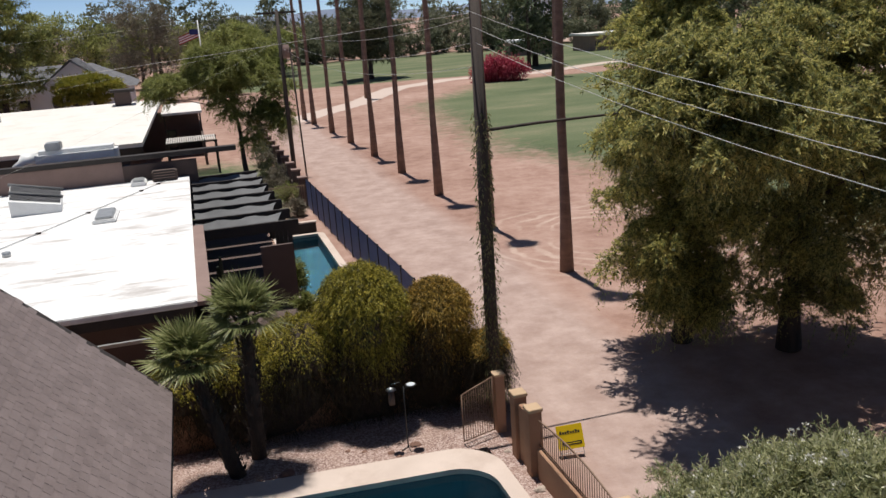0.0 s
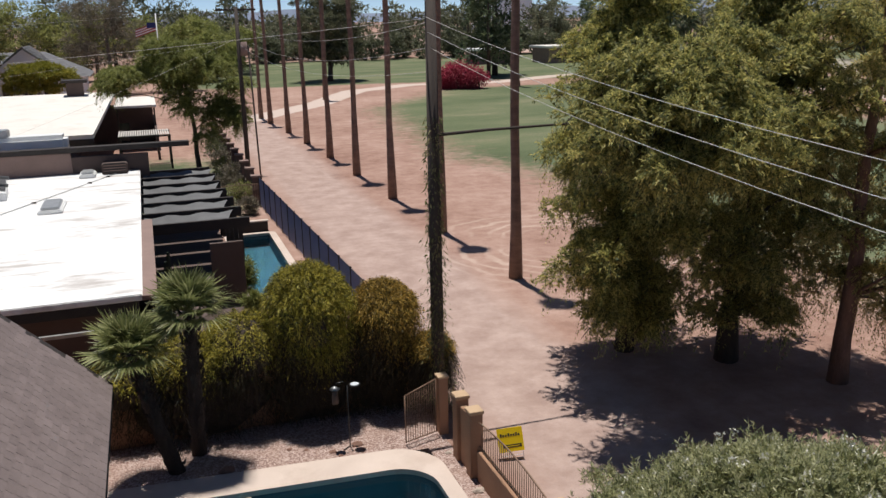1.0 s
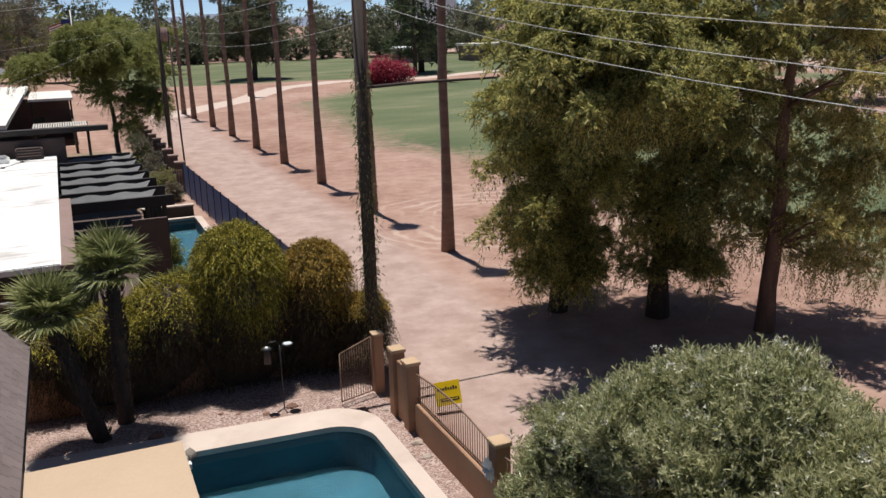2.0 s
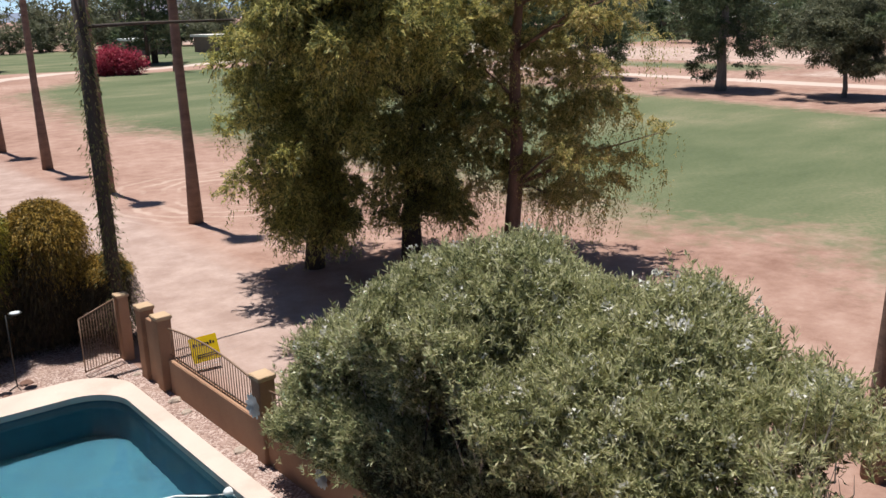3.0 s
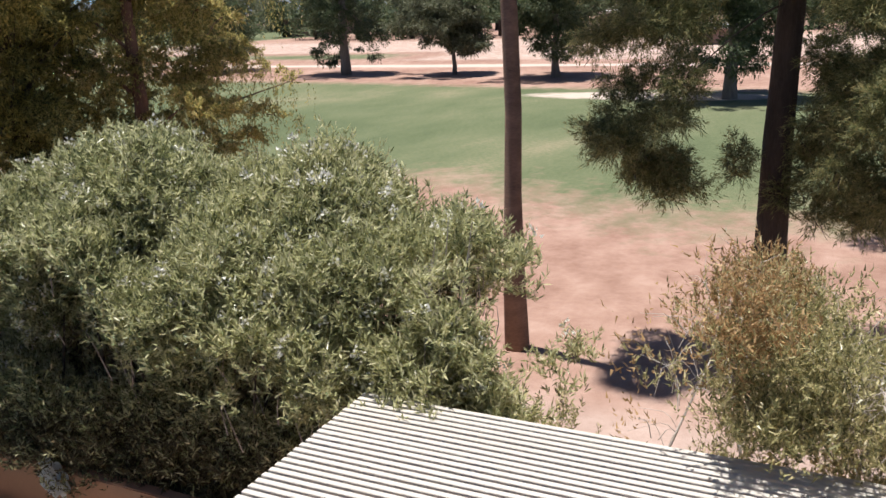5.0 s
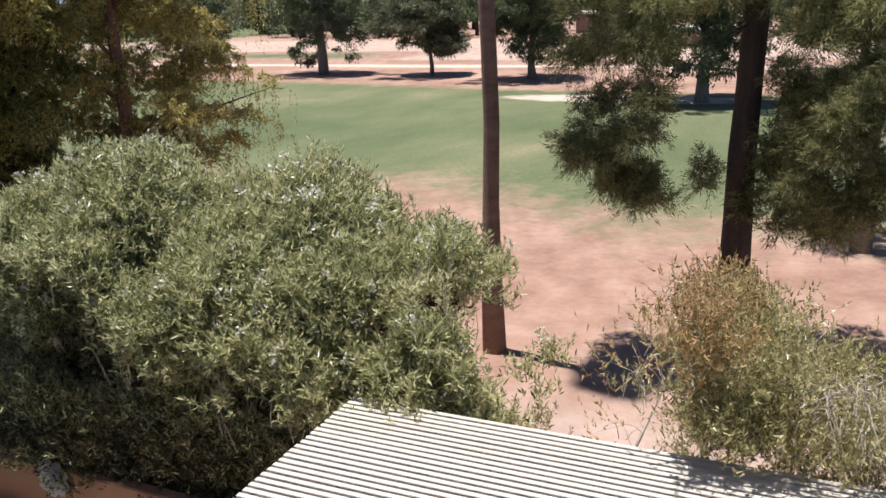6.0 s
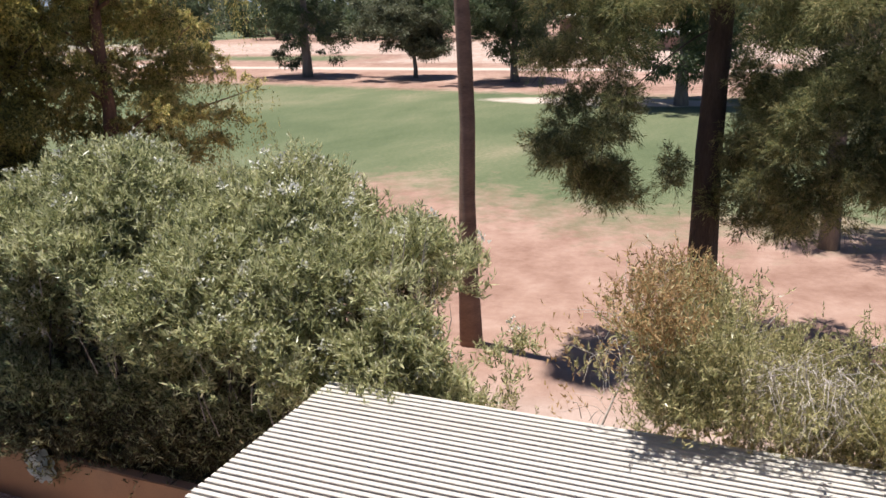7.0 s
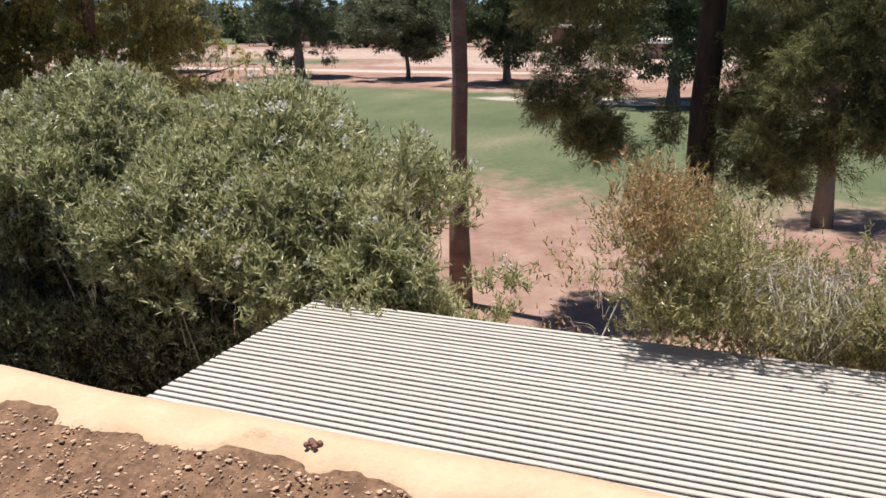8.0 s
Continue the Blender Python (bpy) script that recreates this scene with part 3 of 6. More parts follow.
def ring(bm, inner, outer, z0, z1):
    """A flat band of thickness between two closed outlines of equal count."""
    n = len(inner)
    vi, vo = [bm.verts.new((*p, z1)) for p in inner], [bm.verts.new((*p, z1)) for p in outer]
    wi, wo = [bm.verts.new((*p, z0)) for p in inner], [bm.verts.new((*p, z0)) for p in outer]
    for k in range(n):
        j = (k + 1) % n
        bm.faces.new((vi[k], vi[j], vo[j], vo[k])[::-1])
        bm.faces.new((wi[k], wi[j], vi[j], vi[k])[::-1])
        bm.faces.new((vo[k], vo[j], wo[j], wo[k])[::-1])
    return bm


def rounded(x0, x1, y0, y1, r, seg=10):
    out = []
    for cx, cy, a in ((x1 - r, y1 - r, 0), (x0 + r, y1 - r, 90), (x0 + r, y0 + r, 180), (x1 - r, y0 + r, 270)):
        out += [(cx + r * math.cos(radians(a + 90 * k / seg)), cy + r * math.sin(radians(a + 90 * k / seg))) for k in range(seg + 1)]
    return out


def swimming_pool(name, label, rect, rim, r, deck_w, water_z, deck_z, skew=0.0):
    x0, x1, y0, y1 = rect

    def rounded_(*a):
        return [(x, y + skew * (x - x1)) for x, y in rounded(*a)]
    e = thing(name, label, "pool")
    inner = rounded_(x0, x1, y0, y1, r)
    outer = rounded_(x0 - deck_w[0], x1 + deck_w[1], y0 - deck_w[0], y1 + deck_w[2], r + 0.25)
    part("coping", ring(bmesh.new(), inner, outer, deck_z - 0.14, deck_z), M[rim], e, "pale concrete coping with a rounded corner")
    part("tile_band", ring(bmesh.new(), rounded_(x0 - .02, x1 + .02, y0 - .02, y1 + .02, r + .02), rounded_(x0 - .12, x1 + .12, y0 - .12, y1 + .12, r + .12), -0.45, deck_z - 0.141), M["tile"], e)
    bm = bmesh.new()
    ri = rounded_(x0 - .02, x1 + .02, y0 - .02, y1 + .02, r + .02)
    fl = rounded_(x0 + .06, x1 - .06, y0 + .06, y1 - .06, max(r - .08, .05))
    a, b = [bm.verts.new((*p, -0.45)) for p in ri], [bm.verts.new((*p, -1.95)) for p in fl]
    for k in range(len(a)):
        bm.faces.new((a[k], b[k], b[(k + 1) % len(a)], a[(k + 1) % len(a)]))
    bm.faces.new(b)
    part("basin", bm, M["plaster"], e, "teal plaster basin")
    w = bmesh.new()
    w.faces.new([w.verts.new((*p, water_z)) for p in rounded_(x0 - .015, x1 + .015, y0 - .015, y1 + .015, r + .015)])
    wo = part("water", w, M["water"], e, "clear blue-green water")
    wo.visible_shadow = False
    return e


swimming_pool("swimming_pool", "blue-green back yard pool with rounded corner and pale deck", POOL, "deck", 0.95, (0.9, 0.42, 1.02), -0.12, 0.05, -0.07)
swimming_pool("lap_pool", "narrow bright blue pool beside a slatted pergola", POOL2, "deck", 0.12, (0.25, 0.35, 0.3), -0.1, 0.06)

# gravel round the pool, in four butted sheets
gv = bmesh.new()
box(gv, -9, 19.05, -0.1, 7.05, 21.9, 0.012)
box(gv, 6.45, 3.9, -0.1, 7.05, 19.05, 0.012)
tagged(obj("gravel_bed", gv, M["gravel"]), "pinkish crushed gravel beside the pool", "gravel", kind="structure")


# ---- garden wall with railing ----
def garden_wall():
    e = thing("garden_wall", "low tan stucco wall with pillars and iron railing", "wall", 7.15, 12, 0)
    e.matrix_world = Matrix()
    part("wall_section", block(7.06, 3.95, -0.2, 7.24, 17.1, 0.8, bev=0.015), M["stucco"], e)
    for x, y in ((7.08, 18.28), (7.09, 17.35), (7.14, 12.9)):
        part("pillar", block(x - 0.16, y - 0.17, -0.2, x + 0.16, y + 0.17, 1.70, bev=0.015), M["stucco"], e)
        part("pillar_cap", block(x - 0.185, y - 0.195, 1.70, x + 0.185, y + 0.195, 1.79, bev=0.012), M["cap"], e, "sand coloured stucco cap")
    part("wall_section", block(7.0, 17.55, -0.2, 7.17, 18.08, 1.55, bev=0.01), M["stucco"], e)
    for y1, y0 in ((17.35, 12.9), (12.9, 8.4)):
        a, b = y0 + 0.2, y1 - 0.2

        def top(y):
            s = (y - a) / (b - a)
            return 1.50 + 0.17 * math.sin(math.pi * s)
        yy = [a + (b - a) * k / 16 for k in range(17)]
        part("top_rail", rod([(7.15, y, top(y)) for y in yy], 0.02, 6), M["iron"], e)
        part("bottom_rail", rod([(7.15, a, 0.88), (7.15, b, 0.88)], 0.015, 6), M["iron"], e)
        n = 36
        for k in range(1, n):
            y = a + (b - a) * k / n
            part("picket", rod([(7.15, y, 0.80), (7.15, y, top(y))], 0.010, 5), M["iron"], e)
    return e


garden_wall()


def metal_gate():
    e = thing("metal_gate", "open rust-brown iron gate with vertical bars", "gate")
    m = pose(6.9, 19.72, 0, 0, 0, 198)
    w, n = 1.0, 13

    def put(name, bm):
        bmesh.ops.transform(bm, verts=bm.verts, matrix=m)
        return part(name, bm, M["iron"], e)
    fr = bmesh.new()
    tube(fr, [(0, 0, 0.08), (0, 0, 1.62)], 0.02, 6)
    tube(fr, [(w, 0, 0.08), (w, 0, 1.42)], 0.02, 6)
    tube(fr, [(0, 0, 1.62), (w * .5, 0, 1.52), (w, 0, 1.42)], 0.02, 6)
    tube(fr, [(0, 0, 0.1), (w, 0, 0.1)], 0.018, 6)
    put("gate_frame", fr)
    for k in range(1, n):
        put("bar", rod([(w * k / n, 0, 0.1), (w * k / n, 0, 1.62 - 0.20 * k / n)], 0.009, 5))
    for s in (0.35, 0.62):
        put("scroll", rod([(w * s + 0.09 * math.cos(a) * (1 - a / 14), 0.0, 1.34 + 0.09 * math.sin(a) * (1 - a / 14)) for a in np.linspace(0, 9, 22)], 0.008, 4))
    p = thing("gate_post", "tan stucco gate post with flat cap", "post")
    part("shaft", block(6.97, 19.62, -0.2, 7.22, 19.9, 1.64, bev=0.015), M["stucco"], p)
    part("cap", block(6.94, 19.59, 1.64, 7.25, 19.93, 1.70, bev=0.012), M["cap"], p)


metal_gate()
tagged(obj("wall_north", block(-16, 22.0, -0.2, 6.9, 22.18, 1.9, bev=0.01), M["stucco"]), "plain stucco boundary wall under the vines", "wall", kind="structure")


# ---- own house: parapet roof, patio covers, shingle roof ----
def flat_house():
    e = thing("flat_roofed_house", "flat-roofed stucco house with ochre coated parapet", "house")
    part("wall", block(-9, -14, -0.2, 1.56, 3.1, 4.0), M["stucco"], e)
    part("roof", block(-8.6, -13.6, 4.0, 1.46, 2.8, 4.235), M["roofgrit"], e, "gritty brown worn roof surface")
    bm = bmesh.new()
    ys = np.linspace(-14.05, 3.15, 420)
    prof = [(1.62, 3.92), (1.63, 4.25), (1.60, 4.30), (1.51, 4.31), (1.44, 4.30), (1.385, 4.275), (1.33, 4.20)]
    rings = []
    for i, y in enumerate(ys):
        rings.append([bm.verts.new((px + 0.012 * math.sin(y * 3 + k) + (0.06 * math.sin(y * 4.1) * math.sin(y * 1.7) + 0.03 * math.sin(y * 13) + 0.012 * math.sin(y * 31) if k > 3 else 0), y, pz + 0.008 * math.sin(y * 5 + k * 2))) for k, (px, pz) in enumerate(prof)])
    for a, b in zip(rings, rings[1:]):
        for k in range(len(prof) - 1):
            f = bm.faces.new((a[k], a[k + 1], b[k + 1], b[k]))
            f.smooth = True
    part("parapet", bm, M["parapet"], e, "ochre coated rounded parapet")
    # lumpy grit with runs of sandy coating, rising to the foot of the parapet
    gx, gy = np.linspace(0.0, 1.42, 110), np.linspace(-3.4, 2.8, 480)
    X, Y = np.meshgrid(gx, gy, indexing="ij")
    lumps = 0 * X
    for cell, amp in ((.30, .007), (.11, .010), (.045, .009), (.022, .006)):
        g = np.random.default_rng(int(cell * 1000)).uniform(-1, 1, (int(1.6 / cell) + 3, int(6.6 / cell) + 3))
        u, v = X / cell, (Y + 3.4) / cell
        i, j = u.astype(int), v.astype(int)
        fu, fv = u - i, v - j
        lumps += amp * ((g[i, j] * (1 - fu) + g[i + 1, j] * fu) * (1 - fv) + (g[i, j + 1] * (1 - fu) + g[i + 1, j + 1] * fu) * fv)
    Z = 4.243 + lumps * np.interp(X, [1.2, 1.42], [1, .75]) + .034 * np.clip((X - 1.05) / .35, 0, 1) ** 1.3 - .02 * (X < .03)
    n = len(gy)
    idx = np.arange(len(gx) * n).reshape(len(gx), n)
    quads = np.stack([idx[:-1, :-1], idx[1:, :-1], idx[1:, 1:], idx[:-1, 1:]], -1).reshape(-1, 4)
    raw("roof_grit", np.stack([X, Y, Z], -1).reshape(-1, 3), quads, M["roofgrit"], e, "lumpy grit and sand at the foot of the parapet", smooth=True)
    part("parapet", block(-9.05, 2.8, 3.9, 1.1, 3.14, 4.3, bev=0.04), M["parapet"], e)
    return e


flat_house()
cl = bmesh.new()
for dx, dy, s in ((0, 0, .017), (.014, .018, .015), (-.012, .022, .012), (.012, -.016, .013), (-.014, -.012, .011)):
    r = bmesh.ops.create_icosphere(cl, subdivisions=1, radius=s)
    bmesh.ops.translate(cl, verts=r["verts"], vec=(1.465 + dx, 0.385 + dy, 4.318))
tagged(obj("debris_clod", cl, M["rock"]), "small dark clod of debris on the parapet", "debris")


def patio_cover():
    e = thing("slatted_patio_cover", "patio roof of white painted slats with dark gaps", "patio cover")
    pitch, x0, x1 = 0.0955, 1.66, 7.26
    n = int((x1 - x0) / pitch)
    for k in range(n + 1):
        x = x1 - 0.061 - pitch * k
        z = 2.60 + (x1 - x) * 0.008 + random.uniform(-.002, .002)
        part("slat", block(x, -10.1, z - 0.035, x + 0.061, 3.85 + random.uniform(-.006, .006), z, bev=0.004), M["corr"], e)
    for y in (3.7, 0.4, -3.1, -6.6, -9.9):
        part("post", block(7.0, y - 0.05, -0.1, 7.1, y + 0.05, 2.4, bev=0.008), M["white"], e)
        part("rafter", block(1.64, y - 0.04, 2.36, 7.2, y + 0.04, 2.5), M["white"], e)
    part("beam", block(6.98, -10, 2.4, 7.12, 3.8, 2.5), M["white"], e)
    part("fascia", block(1.64, 3.80, 2.44, 7.24, 3.835, 2.57), M["white"], e)
    return e


patio_cover()
tagged(obj("patio_floor", block(1.6, -12, -0.2, 6.6, 5.8, 0.04), M["deck"]), "pale patio slab under the roof", "floor", kind="structure")
tagged(obj("patio_slab_roof", block(-1.6, 4.5, 2.66, 1.42, 13.55, 2.82, bev=0.015), M["tanroof"]), "flat beige coated patio roof slab", "patio roof")
pp = thing("patio_posts", "stucco posts under the beige patio roof", "post")
for y in (5.0, 9.0, 13.2):
    part("post", block(1.1, y - 0.15, -0.1, 1.35, y + 0.15, 2.659), M["stucco"], pp)


def shingle_house():
    e = thing("shingle_roofed_wing", "steep house wing with weathered grey-brown shingle roof", "house")
    part("wall", block(-13, 3.2, -0.2, -1.7, 18.6, 2.9), M["stucco"], e)
    ridge_x, ridge_z, eave_x, eave_z, y1, y0 = -6.6, 8.4, -1.0, 3.0, 19.3, 3.2
    g = bmesh.new()
    t = 0.14
    for sx, ex in ((1, eave_x), (-1, 2 * ridge_x - eave_x)):
        a = [(ex, eave_z), (ridge_x, ridge_z), (ridge_x, ridge_z - t * 1.4), (ex, eave_z - t * 1.4)]
        fr, bk = [g.verts.new((x, y1, z - 0.03)) for x, z in a], [g.verts.new((x, y0, z - 0.03)) for x, z in a]
        for k in range(4):
            g.faces.new((fr[k], fr[(k + 1) % 4], bk[(k + 1) % 4], bk[k]))
        g.faces.new(fr[::-1]), g.faces.new(bk)
    part("roof_deck", g, M["darkwood"], e)
    gb = bmesh.new()
    gb.faces.new([gb.verts.new(p) for p in ((-1.75, 18.6, 2.9), (-11.4, 18.6, 2.9), (ridge_x, 18.6, 8.0))])
    part("gable", gb, M["stucco"], e)
    return e, (ridge_x, ridge_z, eave_x, eave_z, y1, y0)


wing, ROOF = shingle_house()


# ---- neighbour's white-roofed house ----
def white_house():
    e = thing("white_roofed_house", "low dark-walled house with bright white flat roof", "house")
    part("wall", block(-30, 26.6, -0.2, -1.4, 48.4, 2.7), M["brownwall"], e)
    part("roof", block(-31, 25.35, 3.0, -0.3, 49.0, 3.2, bev=0.03), M["whiteroof"], e, "white coated roof with faint dirty streaks")
    part("fascia", block(-31, 25.38, 2.7, -0.45, 25.5, 2.998), M["darkwood"], e)
    part("fascia", block(-0.6, 25.5, 2.7, -0.45, 48.9, 2.998), M["darkwood"], e)
    part("roof_edge_flashing", block(-0.32, 25.3, 3.02, 0.12, 36.0, 3.16, bev=0.01), M["mauvewall"], e, "mauve painted roof edge")
    part("window", block(-10, 26.57, 0.9, -6.5, 26.62, 2.2), M["glass"], e)
    part("gutter", block(-9, 24.95, 2.27, -0.9, 25.07, 2.37), M["galv"], e, "pale grey beam below the eave")
    part("gutter_post", block(-1.0, 24.95, -0.1, -0.9, 25.07, 2.27), M["darkwood"], e)
    part("gutter_post", block(-9.0, 24.95, -0.1, -8.9, 25.07, 2.27), M["darkwood"], e)
    # parapet at the far side and the roof beyond it
    part("parapet", block(-31, 49.0, 2.6, -3.7, 49.3, 4.35, bev=0.03), M["mauvewall"], e)
    part("parapet", block(-3.7, 49.0, 2.6, 0.2, 49.3, 4.1, bev=0.03), M["brownwall"], e)
    part("parapet_cap", block(-31.1, 48.85, 4.36, 2.4, 49.45, 4.62), M["darkwood"], e)
    sk = part("skylight", block(-4.45, 38.5, 3.18, -3.45, 40.9, 3.36, bev=0.05), M["white"], e, "square domed skylight")
    part("dome", block(-4.33, 38.65, 3.36, -3.57, 40.75, 3.46, bev=0.06), M["galv"], sk)
    sk = part("skylight", block(-3.3, 47.2, 3.18, -2.5, 48.6, 3.4, bev=0.05), M["white"], e)
    part("dome", block(-3.2, 47.35, 3.4, -2.6, 48.45, 3.5, bev=0.06), M["galv"], sk)
    part("vent", rod([(-7.1, 34.5, 3.2), (-7.1, 34.5, 3.38)], 0.16, 10), M["galv"], e)
    part("conduit", rod([(-10.6, 29.8, 3.25), (-7.58, 35.8, 3.24), (-1.1, 48.8, 3.24)], 0.018, 6), M["galv"], e)
    for x, y in ((-6.5, 38.0), (-4.85, 41.3), (-2.7, 45.6), (-1.9, 47.2)):
        part("conduit_block", block(x - 0.1, y - 0.06, 3.19, x + 0.1, y + 0.06, 3.27), M["pole"], e)
    return e


white_house()


def clerestory():
    e = thing("roof_monitor", "wedge-shaped white skylight box on the roof", "skylight")
    b = bmesh.new()
    pts = [(-8.3, 42.5), (-6.1, 42.5), (-6.3, 44.6), (-8.5, 44.6)]
    lo = [b.verts.new((x, y, 3.19)) for x, y in pts]
    hi = [b.verts.new((x, y, z)) for (x, y), z in zip(pts, (3.95, 3.55, 3.85, 4.35))]
    for k in range(4):
        b.faces.new((lo[k], lo[(k + 1) % 4], hi[(k + 1) % 4], hi[k]))
    b.faces.new(hi)
    part("box", b, M["white"], e)
    q = bmesh.new()
    for a0, a1 in (((-8.6, 44.7, 4.40), (-6.2, 44.7, 3.90)), ((-8.4, 43.5, 4.20), (-6.1, 43.5, 3.75))):
        tube(q, [a0, a1], 0.09, 6)
    part("flashing", q, M["sail"], e, "grey metal ridge strips")
    t = bmesh.new()
    top = [t.verts.new(p) for p in ((-8.28, 42.75, 4.02), (-6.15, 42.75, 3.62), (-6.3, 44.5, 3.88), (-8.45, 44.5, 4.38))]
    t.faces.new(top)
    bmesh.ops.solidify(t, geom=t.faces[:], thickness=0.04)
    part("glazing", t, M["greyroof"], e, "dull grey top panel")
    part("cable", rod([(-8.9, 43.2, 3.2), (-9.1, 43.2, 3.9), (-8.7, 43.4, 4.1)], 0.03, 6), M["galv"], e)


clerestory()


def rooftop_duct():
    e = thing("rooftop_duct", "long white duct with a cooler unit behind the parapet", "duct")
    part("housing", block(-8.2, 50.4, 4.0, -3.9, 51.8, 5.15, bev=0.22), M["white"], e)
    part("cooler", block(-7.6, 50.5, 5.12, -6.8, 51.5, 5.55, bev=0.06), M["galv"], e)
    part("elbow", rod([(-9.3, 51.0, 3.4), (-9.2, 51.0, 4.3), (-8.8, 51.0, 4.75), (-8.1, 51.0, 4.75)], 0.34, 10), M["white"], e)
    for x in (-4.3, -7.8):
        part("strut", block(x - .1, 50.9, 0, x + .1, 51.1, 4.1), M["darkwood"], e)
    f = thing("roof_cooler_box", "boxy grey roof cooler unit by the parapet", "cooler")
    part("casing", block(-2.2, 48.0, 3.2, -0.9, 48.9, 3.75, bev=0.05), M["brownwall"], f)
    part("louvre", block(-2.1, 47.97, 3.3, -1.0, 48.01, 3.8), M["darkwood"], f)
    for k in range(3):
        part("slat", block(-2.1, 47.94, 3.38 + .14 * k, -1.0, 47.969, 3.42 + .14 * k), M["mauvewall"], f)


rooftop_duct()


def pergola():
    e = thing("shade_pergola", "dark wooden pergola hung with grey shade cloth strips", "pergola")
    ys = [35.6 + 2.33 * k for k in range(7)]
    for i, y in enumerate(ys):
        part("beam", block(-0.3, y - 0.09, 2.55, 4.0 - 0.1 * i, y + 0.09, 2.98, bev=0.01), M["darkwood"], e)
        part("post", block(3.5, y - 0.08, -0.1, 3.68, y + 0.08, 2.55), M["darkwood"], e)
    part("ledger", block(-0.44, 35.3, 2.5, -0.3, 50.0, 2.9), M["darkwood"], e)
    for a, b in zip(ys, ys[1:]):
        n = 13
        v, f = [], []
        for i in range(n):
            for j in range(7):
                s, t = i / (n - 1), j / 6
                sag = -0.35 * 4 * t * (1 - t) * (0.6 + 0.4 * math.sin(s * 6.0)) - 0.05 * math.sin(s * 17) * t
                v.append((-0.2 + 3.7 * s - 0.25 * math.sin(math.pi * t) * (s > 0.9), a + 0.1 + (b - a - 0.55) * t, 2.9 + sag))
        for i in range(n - 1):
            for j in range(6):
                f.append((i * 7 + j, i * 7 + 7 + j, i * 7 + 8 + j, i * 7 + 1 + j))
        raw("shade_cloth", v, f, M["sail"], e, smooth=True)


pergola()
tagged(obj("pergola_floor", block(-1.3, 27.0, -0.1, 3.4, 51, 0.03), M["brownwall"]), "mauve paved terrace beside the lap pool", "pavement", kind="structure")
pw = thing("privacy_screen", "dark brown screen wall beside the lap pool", "screen")
part("panel", block(2.15, 33.0, -0.1, 3.42, 33.18, 2.6, bev=0.01), M["brownwall"], pw)
part("panel", block(-0.2, 30.2, -0.1, -0.05, 35.0, 2.3, bev=0.01), M["darkwood"], pw)


def mesh_fence():
    e = thing("mesh_fence", "dark blue mesh pool fence with square posts", "fence")
    n = 13
    for k in range(n + 1):
        s = k / n
        x, y = 7.1 - 0.75 * s, 28.4 + 23.0 * s
        part("fence_post", block(x - 0.035, y - 0.035, -0.1, x + 0.035, y + 0.035, 1.9, bev=0.005), M["blackmetal"], e)
        if k < n:
            x2, y2 = 7.1 - 0.75 * (k + 1) / n, 28.4 + 23.0 * (k + 1) / n
            b = bmesh.new()
            q = [b.verts.new(p) for p in ((x, y + .04, 0.08), (x2, y2 - .04, 0.08), (x2, y2 - .04, 1.82), (x, y + .04, 1.82))]
            b.faces.new(q)
            bmesh.ops.solidify(b, geom=b.faces[:], thickness=0.02)
            part("panel", b, M["mesh"], e)
            part("top_rail", rod([(x, y, 1.84), (x2, y2, 1.84)], 0.02, 5), M["blackmetal"], e)


mesh_fence()


def pillar_fence():
    e = thing("pillared_wall", "brown block pillars with iron railing along the lane", "fence")
    ys = [52.2 + 3.1 * k for k in range(11)]
    for y in ys:
        part("pillar", block(6.0, y - 0.25, -0.1, 6.5, y + 0.25, 1.75, bev=0.02), M["brownwall"], e)
        part("pillar_cap", block(5.95, y - 0.3, 1.75, 6.55, y + 0.3, 1.85), M["mauvewall"], e)
    for a, b in zip(ys, ys[1:]):
        part("wall_section", block(6.15, a + .25, -0.1, 6.35, b - .25, 0.7), M["brownwall"], e)
        part("rail", rod([(6.25, a + .25, 1.5), (6.25, b - .25, 1.5)], 0.02, 5), M["blackmetal"], e)
        for k in range(1, 9):
            y = a + .25 + (b - a - .5) * k / 9
            part("bar", rod([(6.25, y, 0.7), (6.25, y, 1.5)], 0.012, 4), M["blackmetal"], e)


pillar_fence()
cf = thing("courtyard_railing", "rusty iron railing at the end of the lap pool", "railing")
for k in range(24):
    part("bar", rod([(3.2 + 0.13 * k, 51.4, 0), (3.2 + 0.13 * k, 51.4, 1.5)], 0.014, 4), M["iron"], cf)
part("rail", rod([(3.1, 51.4, 1.45), (6.3, 51.4, 1.45)], 0.02, 5), M["iron"], cf)


